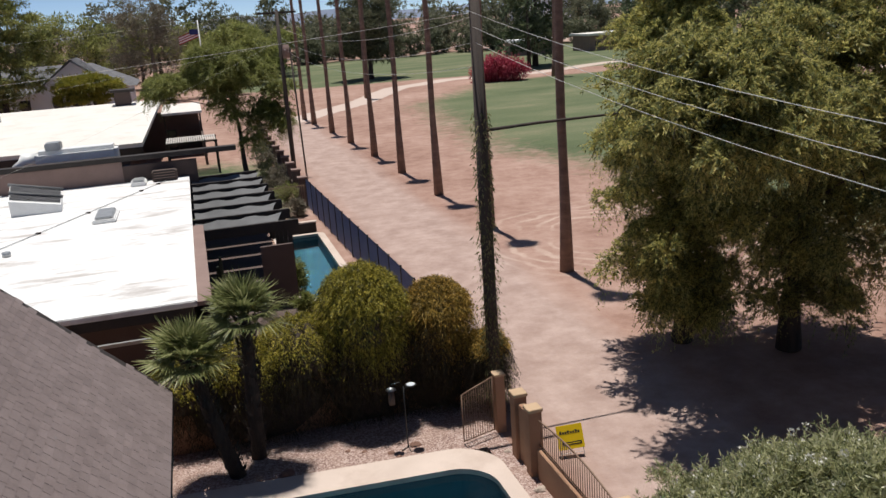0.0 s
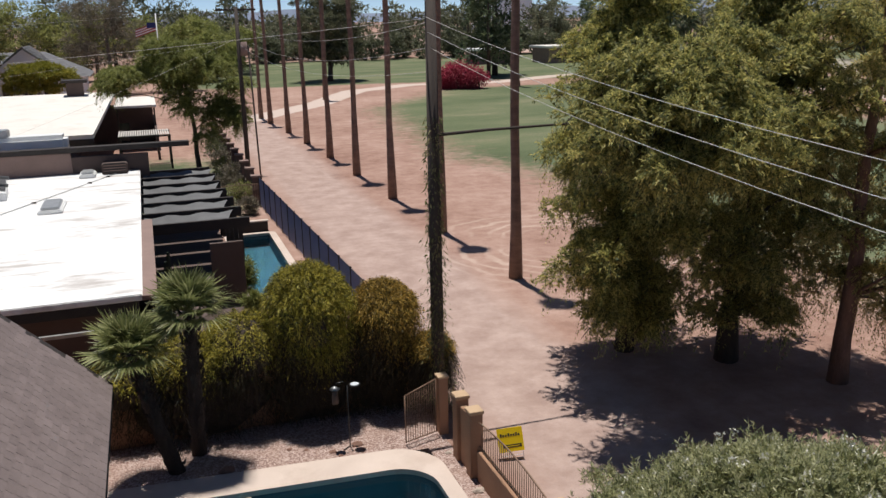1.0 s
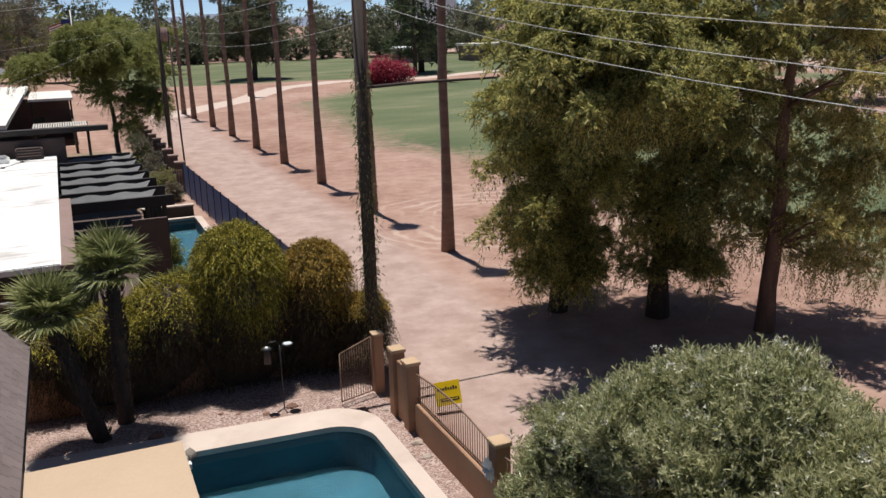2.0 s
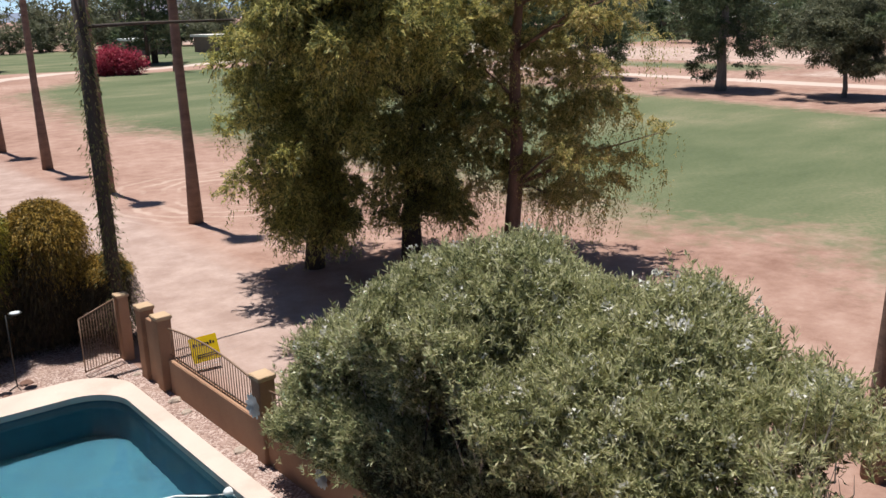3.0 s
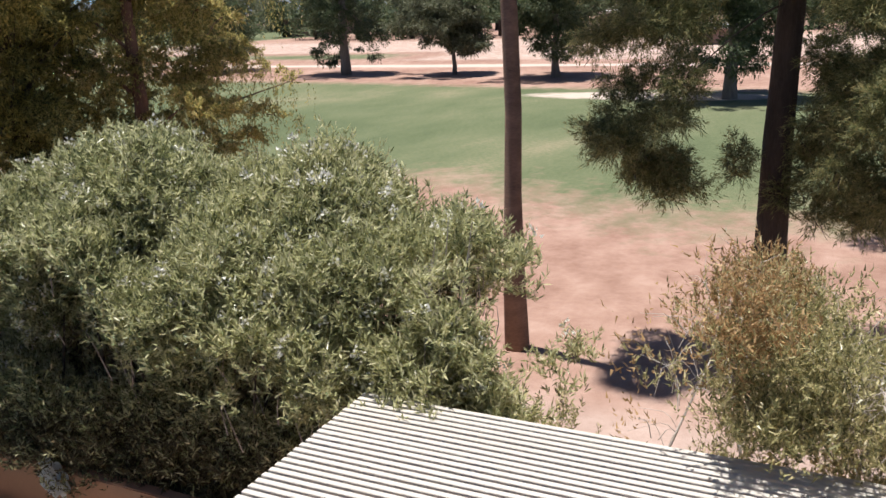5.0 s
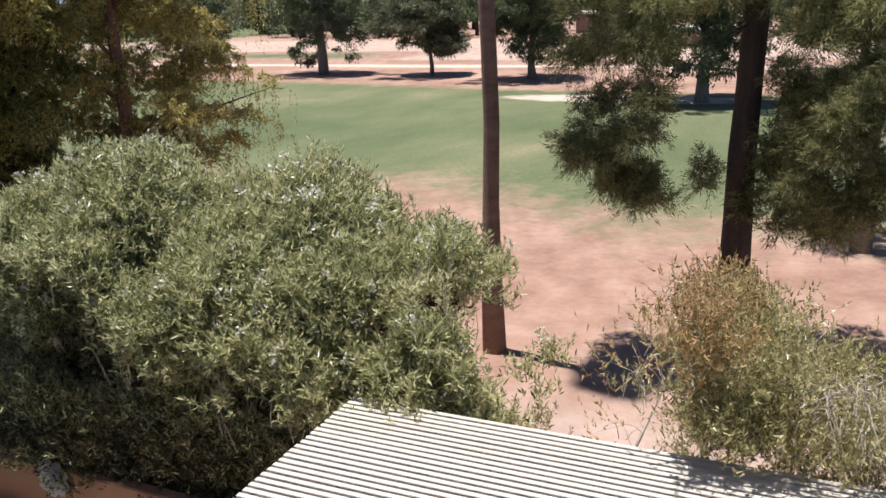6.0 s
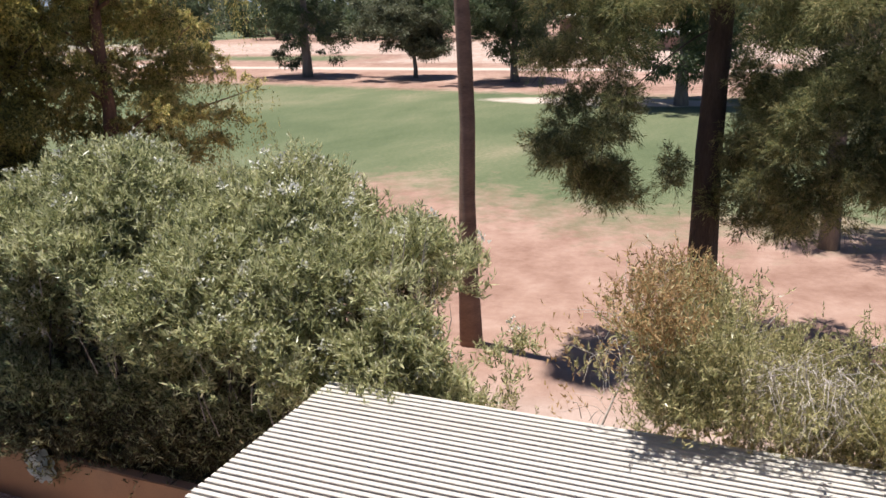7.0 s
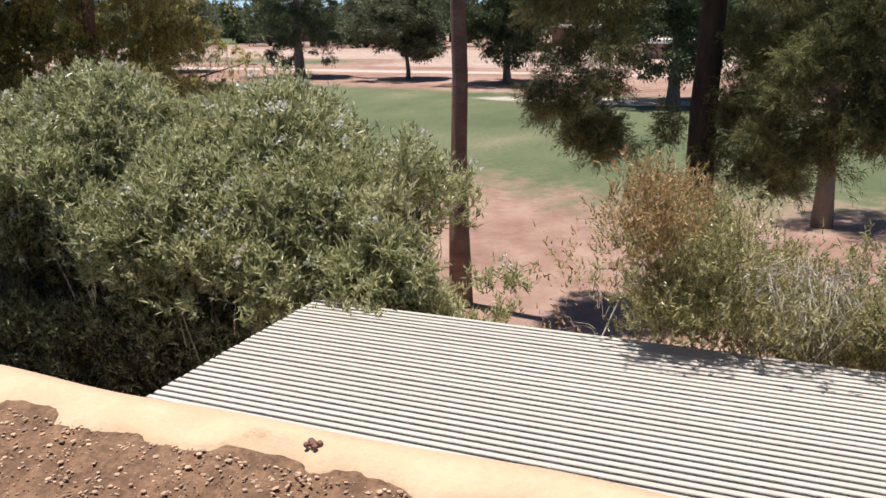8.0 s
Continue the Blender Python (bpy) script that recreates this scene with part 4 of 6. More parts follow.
def far_house():
    e = thing("cream_roofed_house", "low house with wide cream coated roof and brick chimney", "house")
    part("wall", block(-40, 66.5, -0.2, -5.5, 92, 2.8), M["brownwall"], e)
    b = bmesh.new()
    lo = [(-42, 65.2, 3.4), (-3.4, 65.2, 3.4), (-2.4, 90.5, 4.55), (-42, 90.5, 4.55)]
    t = [b.verts.new(p) for p in lo]
    d = [b.verts.new((x, y, z - 0.3)) for x, y, z in lo]
    b.faces.new(t), b.faces.new(d[::-1])
    for k in range(4):
        b.faces.new((d[k], d[(k + 1) % 4], t[(k + 1) % 4], t[k]))
    part("roof", b, M["creamroof"], e, "cream roof coating with faint seams")
    part("fascia", block(-42, 65.12, 2.55, -3.4, 65.22, 3.1), M["darkwood"], e)
    ch = part("chimney", block(-6.55, 88.0, 4.2, -5.1, 89.4, 5.7, bev=0.04), M["brownwall"], e)
    part("chimney_cap", block(-6.9, 87.7, 5.7, -4.7, 89.7, 5.95), M["darkwood"], ch)
    for x, y in ((-22, 72), (-16, 84), (-30, 80), (-19, 70)):
        part("vent_pipe", rod([(x, y, 3.2 + (y - 65) * .053), (x, y, 4.1 + (y - 65) * .053)], 0.09, 6), M["galv"], e)
    p = thing("back_porch", "shaded back porch with a striped metal awning", "porch")
    part("porch_roof", block(-2.3, 80, 3.8, 1.2, 90, 4.0), M["creamroof"], p)
    for k in range(22):
        part("awning_slat", block(-1.9 + 0.172 * k, 69.0, 2.62, -1.79 + 0.172 * k, 72.5, 2.68), M["corr"], p)
    part("porch_wall", block(-5.4, 84.0, -0.1, 0.9, 84.3, 3.8), M["brownwall"], p)
    part("porch_wall", block(0.9, 74, -0.1, 1.1, 90, 2.2), M["brownwall"], p)
    part("door", block(-2.2, 83.9, 0, -1.3, 83.99, 2.1), M["glass"], p)
    for x, y, h in ((1.0, 80.2, 3.8), (-2.1, 80.2, 3.8), (1.85, 69.1, 2.62), (-1.85, 69.1, 2.62), (1.85, 72.3, 2.62), (-1.85, 72.3, 2.62)):
        part("post", block(x - .07, y - .07, 0, x + .07, y + .07, h), M["darkwood"], p)
    part("beam", block(-1.95, 69.0, 2.5, 1.95, 69.12, 2.619), M["darkwood"], p)
    part("beam", block(-1.95, 72.3, 2.5, 1.95, 72.42, 2.619), M["darkwood"], p)


far_house()


def gabled_house():
    e = thing("gabled_house", "pale blue-grey house with steep grey gables", "house")
    x0, x1, y0, y1 = -40, -7.5, 130, 142
    part("wall", block(x0, y0, -0.2, x1, y1, 4.2), M["whitewall"], e)
    b = bmesh.new()
    mx = (x0 + x1) / 2
    v = [b.verts.new(p) for p in ((x0 - 1, y0 - 1, 4.1), (x1 + 1, y0 - 1, 4.1), (x1 + 1, y1 + 1, 4.1), (x0 - 1, y1 + 1, 4.1), (x0 + 5, 136, 7.4), (x1 - 5, 136, 7.4))]
    for f in ((0, 1, 5, 4), (1, 2, 5), (2, 3, 4, 5), (3, 0, 4), (0, 3, 2, 1)):
        b.faces.new([v[k] for k in f])
    part("roof", b, M["greyroof"], e)
    g = bmesh.new()
    gx, gy = -14.4, y0 - 2.5
    w = [g.verts.new(p) for p in ((gx - 4.5, gy, -0.1), (gx + 4.5, gy, -0.1), (gx + 4.5, gy, 4.6), (gx, gy, 8.0), (gx - 4.5, gy, 4.6))]
    r = g.faces.new(w)
    ex = bmesh.ops.extrude_face_region(g, geom=[r])
    bmesh.ops.translate(g, verts=[q for q in ex["geom"] if isinstance(q, bmesh.types.BMVert)], vec=(0, 8, 0))
    part("gable_wall", g, M["whitewall"], e)
    for s in (-1, 1):
        q = bmesh.new()
        t = [q.verts.new(p) for p in ((gx + s * 5.3, gy - .6, 4.2), (gx, gy - .6, 8.3), (gx, gy + 9, 8.3), (gx + s * 5.3, gy + 9, 4.2))]
        q.faces.new(t)
        bmesh.ops.solidify(q, geom=q.faces[:], thickness=0.25)
        part("gable_roof", q, M["greyroof"], e)
    for x in (-38, -34, -25, -22, -17.5, -15, -12.4):
        yy = gy if -18.5 < x < -10 else y0
        wn_ = part("window", block(x, yy - 0.12, 1.0, x + 1.3, yy - 0.02, 3.2), M["glass"], e)
        part("frame", block(x - 0.15, yy - 0.09, 3.2, x + 1.45, yy - 0.02, 3.4), M["white"], wn_)
    return e


gabled_house()


# ---- poles and lines ----
def vines_on(parent, x, y, z0, z1, r, n, material):
    a, z = RNG.uniform(0, 2 * np.pi, n), z0 + (z1 - z0) * RNG.random(n) ** 1.3
    rr = r * RNG.uniform(0.8, 1.5, n) + 0.35 * (RNG.random(n) < 0.25) * RNG.random(n) * (1 - (z - z0) / (z1 - z0))
    p = np.stack([x + rr * np.cos(a), y + rr * np.sin(a), z], 1)
    w = np.stack([np.cos(a) * .5, np.sin(a) * .5, -np.ones(n) * .9], 1) + RNG.normal(size=(n, 3)) * .3
    o = leaves("vine", p, w, 0.13, 0.035, material, parent, "straggling vine on the trunk")
    o["kind"] = "stuff"


def utility_pole(x, y, h, r, label, arm=False, cross=()):
    e = thing("utility_pole", label, "pole", group="utility poles along the lane")
    part("shaft", rod([(x, y, -0.3), (x, y, h * .5), (x, y, h)], [r, r * .88, r * .7], 12, 0.03), M["pole"], e)
    for z, w in cross:
        c = part("crossarm", block(x - w, y - 0.06, z - 0.06, x + w, y + 0.06, z + 0.06, bev=0.008), M["pole"], e)
        for s in (-0.92, -0.45, 0.45, 0.92):
            part("insulator", rod([(x + s * w, y, z + .06), (x + s * w, y, z + .12), (x + s * w, y, z + .2)], [.025, .045, .02], 8), M["galv"], c)
    if arm:
        part("lamp_arm", rod([(x + .1, y, 7.98), (x + 1.5, y, 8.03), (x + 3.9, y, 8.05)], [.045, .04, .03], 8), M["pole"], e, "long horizontal steel arm")
    return e


pa = utility_pole(7.3, 20.65, 11.8, 0.19, "dark wooden utility pole overgrown with vine", True, ((11.5, 1.2),))
vines_on(pa, 7.3, 20.65, 0.5, 8.5, 0.16, 2600, M["pine"])
pb = utility_pole(6.7, 60.2, 11.9, 0.17, "dark wooden utility pole with crossarm beside the lane", False, ((11.7, 1.3),))
part("transformer", rod([(7.0, 59.9, 8.7), (7.0, 59.9, 9.6)], 0.24, 12), M["mauvewall"], pb, "dull grey can transformer")
part("conduit", rod([(7.5, 60.0, 0), (7.3, 60.0, 9.4)], 0.06, 8), M["pole"], pb, "thin riser beside the pole")
pc = utility_pole(7.6, -22.0, 11.8, 0.18, "wooden utility pole further down the lane", False, ((11.5, 1.2),))


def line(a, b, sag, r=0.005):
    a, b = Vector(a), Vector(b)
    e = thing("power_line", "thin overhead cable strung between poles", "cable", group="overhead cables")
    pts = [a.lerp(b, s) - Vector((0, 0, 4 * sag * s * (1 - s))) for s in (k / 24 for k in range(25))]
    part("cable", rod(pts, r, 5), M["wire"], e)


line((7.15, 20.65, 10.95), (7.6, -22, 10.75), 1.62)
line((7.2, 20.65, 10.58), (7.7, -22, 10.3), 1.62)
line((7.25, 20.65, 10.2), (7.7, -22, 9.95), 1.6)
line((7.2, 20.65, 10.8), (6.7, 60.2, 10.9), 0.8)
line((7.3, 20.65, 10.2), (6.8, 60.2, 10.1), 0.9)
line((7.3, 20.65, 9.6), (6.8, 60.2, 9.4), 0.8)
line((7.2, 20.65, 10.9), (-60, 62, 9.5), 1.5)
line((6.7, 60.2, 9.9), (-14, 38, 3.6), 0.4)
line((6.7, 60.2, 9.7), (-42, 66, 5.0), 0.6)
line((6.7, 60.2, 11.8), (-70, 120, 11), 1.0)


# ---- trees ----
def trunk_path(x, y, h, lean=(0, 0), n=7, wob=0.05):
    ph = random.uniform(0, 6)
    return [(x + lean[0] * (k / (n - 1)) ** 1.4 + wob * math.sin(ph + k * 1.3), y + lean[1] * (k / (n - 1)) ** 1.4 + wob * math.cos(ph + k * 1.7), h * k / (n - 1) - (0.25 if k == 0 else 0)) for k in range(n)]


def palm_row_tree(x, y, h, label, lean=(0, 0), r=0.2, fronds=15):
    """A tall desert fan palm: bare tapering trunk flared at its foot, dead skirt, round crown of fronds."""
    e = thing("fan_palm_tree", label, "palm", group="row of tall palms")
    path = trunk_path(x, y, h, lean, 12, 0.025)
    part("trunk", rod(path, [r * (1.75 if k == 0 else 1.35 if k == 1 else 1.1 - 0.03 * k) for k in range(12)], 12, 0.05), M["palmbark"], e)
    palm_head(e, path[-1], fronds, 1.0, M["frond"], 0.9)
    return e


def frond_mesh(c, a, el, length, fan, n=34):
    """One fan leaf: stalk and pleated fingers, as arrays."""
    d = np.array([math.cos(a) * math.cos(el), math.sin(a) * math.cos(el), math.sin(el)])
    side = np.array([-math.sin(a), math.cos(a), 0.0])
    up = np.cross(d, side)
    hub = np.array(c) + d * length * 0.36
    v, f = [], []
    s = side * 0.018
    v += [np.array(c) - s, np.array(c) + s, hub + s, hub - s]
    f.append((0, 1, 2, 3))
    for k in range(n):
        t = (k / (n - 1) - 0.5) * fan
        w = d * math.cos(t) + side * math.sin(t) + up * 0.22 * math.cos(t * 0.8)
        L = length * (0.72 - 0.12 * abs(t)) * random.uniform(0.88, 1.1)
        tip = hub + w * L + np.array([0, 0, -1]) * L * random.uniform(0.05, 0.30)
        o = np.cross(w, up) * L * 0.03
        mid = hub + w * L * 0.5
        i = len(v)
        v += [hub, mid + o + up * .008, tip, mid - o - up * .008]
        f.append((i, i + 1, i + 2, i + 3))
    return v, f


def palm_head(e, c, count, length, material, skirt=0.0):
    for k in range(count):
        el = radians(86 - 105 * (k + 0.5) / count + random.uniform(-9, 9))
        v, f = frond_mesh(c, k * 2.4 + random.uniform(-.2, .2), el, length * random.uniform(0.85, 1.12), 3.6)
        raw("frond", v, f, material, e)
    if skirt:
        allv, allf = [], []
        for k in range(16):
            v, f = frond_mesh((c[0], c[1], c[2] - 0.15 - skirt * random.random()), k * 2.4, radians(random.uniform(-80, -55)), length * 0.8, 2.2, 12)
            allf += [tuple(i + len(allv) for i in q) for q in f]
            allv += v
        raw("dead_skirt", allv, allf, M["dryfrond"], e, "hanging straw-coloured dead fronds")


PALM_ROW = [(14.8, 4.96, 17, -0.76), (14.67, 32.04, 25, -0.1), (14.4, 41.0, 26, 0.0), (14.4, 50.5, 27, -0.1), (14.33, 59.6, 27, -0.2), (14.2, 68.5, 26, -0.2), (13.95, 77.5, 27, -0.3), (13.7, 86.3, 26, -0.3),
            (13.2, 95.5, 26, -0.3), (12.9, 101, 27, -0.2)]
for px_, py_, ph_, pl_ in PALM_ROW:
    palm_row_tree(px_, py_, ph_, "tall slender desert palm on bare dirt", (pl_, 0), 0.15 if py_ < 6 else 0.18)
palm_row_tree(24.5, 121, 21, "tall palm beyond the green", (0.3, 0), 0.22)
palm_row_tree(57, 128, 22, "very tall thick palm by the cart path", (0.2, 0), 0.5)


def limbs(e, base, targets, r, material):
    for t in targets:
        b, c = Vector(base), Vector(t)
        m = b.lerp(c, 0.5) + Vector((random.uniform(-.3, .3), random.uniform(-.3, .3), 0.25 * (c - b).length * .5))
        part("limb", rod([b, b.lerp(m, .5) + Vector((0, 0, .1)), m, c], [r, r * .75, r * .5, r * .15], 7, 0.06), material, e)


def big_tree(name, label, cat, x, y, trunk_h, r, blobs, n, per, rad, length, width, leaf_mat, bark, droop=0.5, lean=(0, 0), shell=0.7, flat=0.5, rough=0.2, group=""):
    e = thing(name, label, cat, group=group)
    path = trunk_path(x, y, trunk_h, lean, 8, 0.06)
    part("trunk", rod(path, [r * (1.35 if k == 0 else 1.1 - 0.09 * k) for k in range(8)], 12, 0.07), bark, e)
    for i, b in enumerate(blobs[:6]):
        limbs(e, path[min(7, 3 + i % 5)], [(b[0], b[1], b[2])], r * 0.2, bark)
    p, d = in_blobs(n, blobs, shell, rough)
    at, w = tufts(p, d, per, rad, flat, droop)
    leaves("crown", at, w, length, width, leaf_mat, e)
    return e


def crown_blobs(cx, cy, z0, z1, r, k, seed, up=0.0):
    rr = random.Random(seed)
    out = []
    for i in range(k):
        s = (i + 0.5) / k
        z = z0 + (z1 - z0) * s
        a, q = rr.uniform(0, 6.28), r * (0.62 - 0.28 * s + up)
        out.append((cx + q * math.cos(a) * rr.uniform(.5, 1.1), cy + q * math.sin(a) * rr.uniform(.5, 1.1), z, r * rr.uniform(.34, .52), r * rr.uniform(.34, .52), (z1 - z0) * rr.uniform(.10, .17)))
    return out


def split(blobs, k, size, seed):
    """Each ellipsoid broken into k smaller ones scattered through it."""
    rr = random.Random(seed)
    out = []
    for x, y, z, rx, ry, rz in blobs:
        for i in range(k):
            a, q = rr.uniform(0, 6.28), rr.random() ** 0.5 * 0.85
            f = size * rr.uniform(0.7, 1.25)
            out.append((x + rx * q * math.cos(a), y + ry * q * math.sin(a), z + rz * rr.uniform(-.7, .7), rx * f, ry * f, rz * f * 1.1))
    return out


def strung_crown(cx, cy, reach, k, seed, lean=(0, 0), size=1.0, steps=(.26, .44, .62, .8, .97)):
    """Boughs round a stem, each a string of small clumps that rises, then droops to its tip; reach: (height, length) pairs."""
    rr = random.Random(seed)
    out = []
    z0, z1 = reach[0][0], reach[-1][0]
    for i in range(k):
        z = z0 + (z1 - z0) * ((i + rr.random()) / k)
        a = i * 2.4 + rr.uniform(-.5, .5)
        R = float(np.interp(z, [q[0] for q in reach], [q[1] for q in reach])) * rr.uniform(.7, 1.15)
        R *= 1 + max(0, math.cos(a) * lean[0] + math.sin(a) * lean[1])
        for s in steps:
            w = size * (0.34 + 0.10 * R * (1 - s)) * rr.uniform(.75, 1.3)
            b = a + rr.uniform(-.22, .22)
            out.append((cx + math.cos(b) * R * s, cy + math.sin(b) * R * s, z + .30 * R * s * (1 - s) - .12 * s * s * R + rr.uniform(-.25, .25), w, w, w * rr.uniform(.6, .9)))
    return out


def feathery_tree(label, x, y, h, r, lean, blobs, count, per, material, bark, inner, hang, curtain=0.6, name="tamarisk_tree", group="grove of feathery trees beside the lane", size=1.0):
    """A tamarisk: trunk, limbs and twigs inside, arching feathery sprays on every clump, thin sprays hanging from the lower boughs."""
    e = thing(name, label, "tree", group=group)
    path = trunk_path(x, y, h, lean, 9, 0.05)
    part("trunk", rod(path, [r * (1.3 if k == 0 else 1.08 - 0.095 * k) for k in range(9)], 12, 0.07), bark, e)
    for i, b in enumerate(blobs[3::15]):
        foot = path[min(8, max(2, int((b[2] - 1.0) / h * 8)))]
        c, f = Vector(b[:3]), Vector(foot)
        m = f.lerp(c, .5) + Vector((random.uniform(-.25, .25), random.uniform(-.25, .25), .25))
        part("limb", rod([f, f.lerp(m, .5), m, c], [r * .26, r * .2, r * .13, .012], 6, 0.06), bark, e)
    at, w = sprays(blobs, count, per, 0.34 * size, 0.55)
    leaves("crown", at, w, 0.125 * size, 0.038 * size, material, e, up=1.1)
    q, d = in_blobs(inner * 2, [(bx, by, bz - .08, rx * .8, ry * .8, rz * .8) for bx, by, bz, rx, ry, rz in blobs], 0.1, 0.2)
    leaves("inner_foliage", q, d * .3 + RNG.normal(size=d.shape), 0.20, 0.085, material, e)
    low = np.array(blobs)[:, :3]
    low = low[low[:, 2] < np.quantile(low[:, 2], 0.55)]
    n = 22
    p = low[RNG.integers(0, len(low), hang)] + RNG.normal(size=(hang, 3)) * np.array([.3, .3, .15])
    t = np.linspace(0.1, 1.0, n)[None, :] * RNG.uniform(0.35, 1.15, (hang, 1)) * curtain * 1.5
    hp = (p[:, None] + np.stack([.08 * np.sin(t * 5), 0 * t, -t], -1) + RNG.normal(size=(hang, n, 3)) * 0.03).reshape(-1, 3)
    hp = hp[hp[:, 2] > 0.55]
    leaves("hanging_spray", hp, RNG.normal(size=hp.shape) * 0.45 + np.array([0, 0, -1.0]), 0.10, 0.03, material, e, "thin sprays hanging below the boughs")["kind"] = "stuff"
    tw = bmesh.new()
    rr = random.Random(int(x * 10))
    for bx, by, bz, rx, ry, rz in blobs[::2]:
        a = rr.uniform(0, 6.28)
        o = Vector((rx * math.cos(a), ry * math.sin(a), rr.uniform(-1.6, .3) * rz)) * 1.3
        c = Vector((bx, by, bz))
        tube(tw, [c, c + o * .5 + Vector((0, 0, .1)), c + o], [.022, .015, .005], 4, caps=False)
    part("twig_work", tw, bark, e)["kind"] = "stuff"
    return e


feathery_tree("broad feathery olive-yellow tree with drooping branches", 14.78, 23.15, 10.5, 0.27, (-.4, -.7),
              strung_crown(13.8, 21.7, [(1.5, 1.2), (2.8, 2.2), (4.4, 2.8), (6.5, 2.95), (8.4, 2.7), (9.8, 2.0), (11.8, 0.8)], 42, 3, (-.05, -.1), 1.15)
              + strung_crown(15.4, 23.6, [(1.2, 1.3), (3.2, 2.2), (6.5, 2.4), (9.5, 1.6), (11.5, .7)], 16, 13),
              9400, 30, M["tamarisk"], M["bark"], 6500, 1500)
feathery_tree("tall feathery olive tree with dark trunk and hanging sprays", 17.35, 21.15, 11, 0.31, (-.1, -.5),
              strung_crown(17.3, 20.2, [(1.6, 1.7), (4.4, 2.8), (6.7, 3.0), (8.4, 2.5), (10, 1.7), (12.2, 0.7)], 35, 5, (0, -.12), 1.15)
              + strung_crown(18.4, 22.2, [(1.3, 1.5), (4.2, 2.4), (7.5, 2.4), (10.5, 1.6), (12.5, .7)], 16, 15)
              + strung_crown(14.4, 18.4, [(6.4, 1.6), (8.0, 2.4), (9.2, 2.0), (10.2, .8)], 20, 16)
              + strung_crown(12.5, 16.6, [(7.0, 1.3), (8.2, 2.0), (9.2, 1.5), (10.0, .6)], 20, 17)
              + strung_crown(17.3, 18.0, [(7.4, 1.2), (8.6, 2.1), (10.0, 1.7), (11.2, .6)], 8, 21)
              + strung_crown(11.5, 17.7, [(7.2, 1.1), (8.4, 1.7), (9.8, .8)], 16, 18),
              12600, 30, M["tamarisk3"], M["bark"], 8000, 1400)
feathery_tree("thin open tree with brown-tinged feathery foliage", 19.35, 18.45, 11, 0.26, (.2, -.1),
              [b for b in strung_crown(20.4, 18.2, [(1.9, 2.4), (5, 3.4), (8, 3.6), (10, 2.6), (12, 0.9)], 34, 8, (.05, -.05), 0.9) if b[2] > 6.8 or b[0] + b[1] > 37.6 or abs(b[0] - b[1] - .9) > 1.0]
              + split([(21.6, 17.2, 2.9, 1.1, 1.0, .7), (21.4, 16.9, 5.6, 1.1, 1.0, .6)], 4, .42, 2),
              4900, 26, M["tamarisk2"], M["redbark"], 600, 1100, 0.9)

PINES = "pines at the edge of the fairway"


def pine_tree(label, x, y, h, r, lean, blobs, count, bark, hang):
    """A pine: heavy trunk, crooked limbs to each bough, brushes of needles on the boughs and thin hanging twigs."""
    e = thing("pine_tree", label, "tree", group=PINES)
    path = trunk_path(x, y, h, lean, 10, 0.02)
    part("trunk", rod(path, [r * (1.3 if k == 0 else 1.08 - 0.07 * k) for k in range(10)], 14, 0.06), bark, e)
    for b in blobs[::11]:
        if b[2] < 5 or b[2] < 7 and b[1] < y - 1.0:
            continue
        u = min(8.9, max(1.0, (b[2] + random.uniform(.6, 1.6) ) / h * 9))
        foot = Vector(path[int(u)]).lerp(Vector(path[int(u) + 1]), u % 1)
        c = Vector(b[:3])
        m = foot.lerp(c, .55) + Vector((random.uniform(-.15, .15), random.uniform(-.15, .15), .18))
        part("limb", rod([foot, foot.lerp(m, .5) + Vector((0, 0, .05)), m, c], [r * .075, r * .06, r * .045, .006], 6, 0.06), bark, e)
    at, w = sprays(blobs, count, 26, 0.28, 0.25, -0.85, 0.15, 0.03)
    leaves("crown", at, w, 0.10, 0.015, M["pine"], e, up=0.7)
    q, d = in_blobs(count // 3, [(bx, by, bz, rx * .7, ry * .7, rz * .7) for bx, by, bz, rx, ry, rz in blobs], 0.1, 0.2)
    leaves("inner_foliage", q, RNG.normal(size=q.shape), 0.15, 0.05, M["pine"], e)
    tw = bmesh.new()
    rr = random.Random(int(x))
    for k in range(hang):
        b = blobs[rr.randrange(len(blobs))]
        c = Vector((b[0] + rr.gauss(0, .4) * b[3], b[1] + rr.gauss(0, .4) * b[4], b[2]))
        o = Vector((rr.uniform(-.2, .2), rr.uniform(-.25, .25), -rr.uniform(.1, .4)))
        tube(tw, [c, c + o * .5 + Vector((rr.uniform(-.06, .06), rr.uniform(-.06, .06), 0)), c + o], [.009, .007, .004], 4, caps=False)
    part("twig_work", tw, bark, e)["kind"] = "stuff"


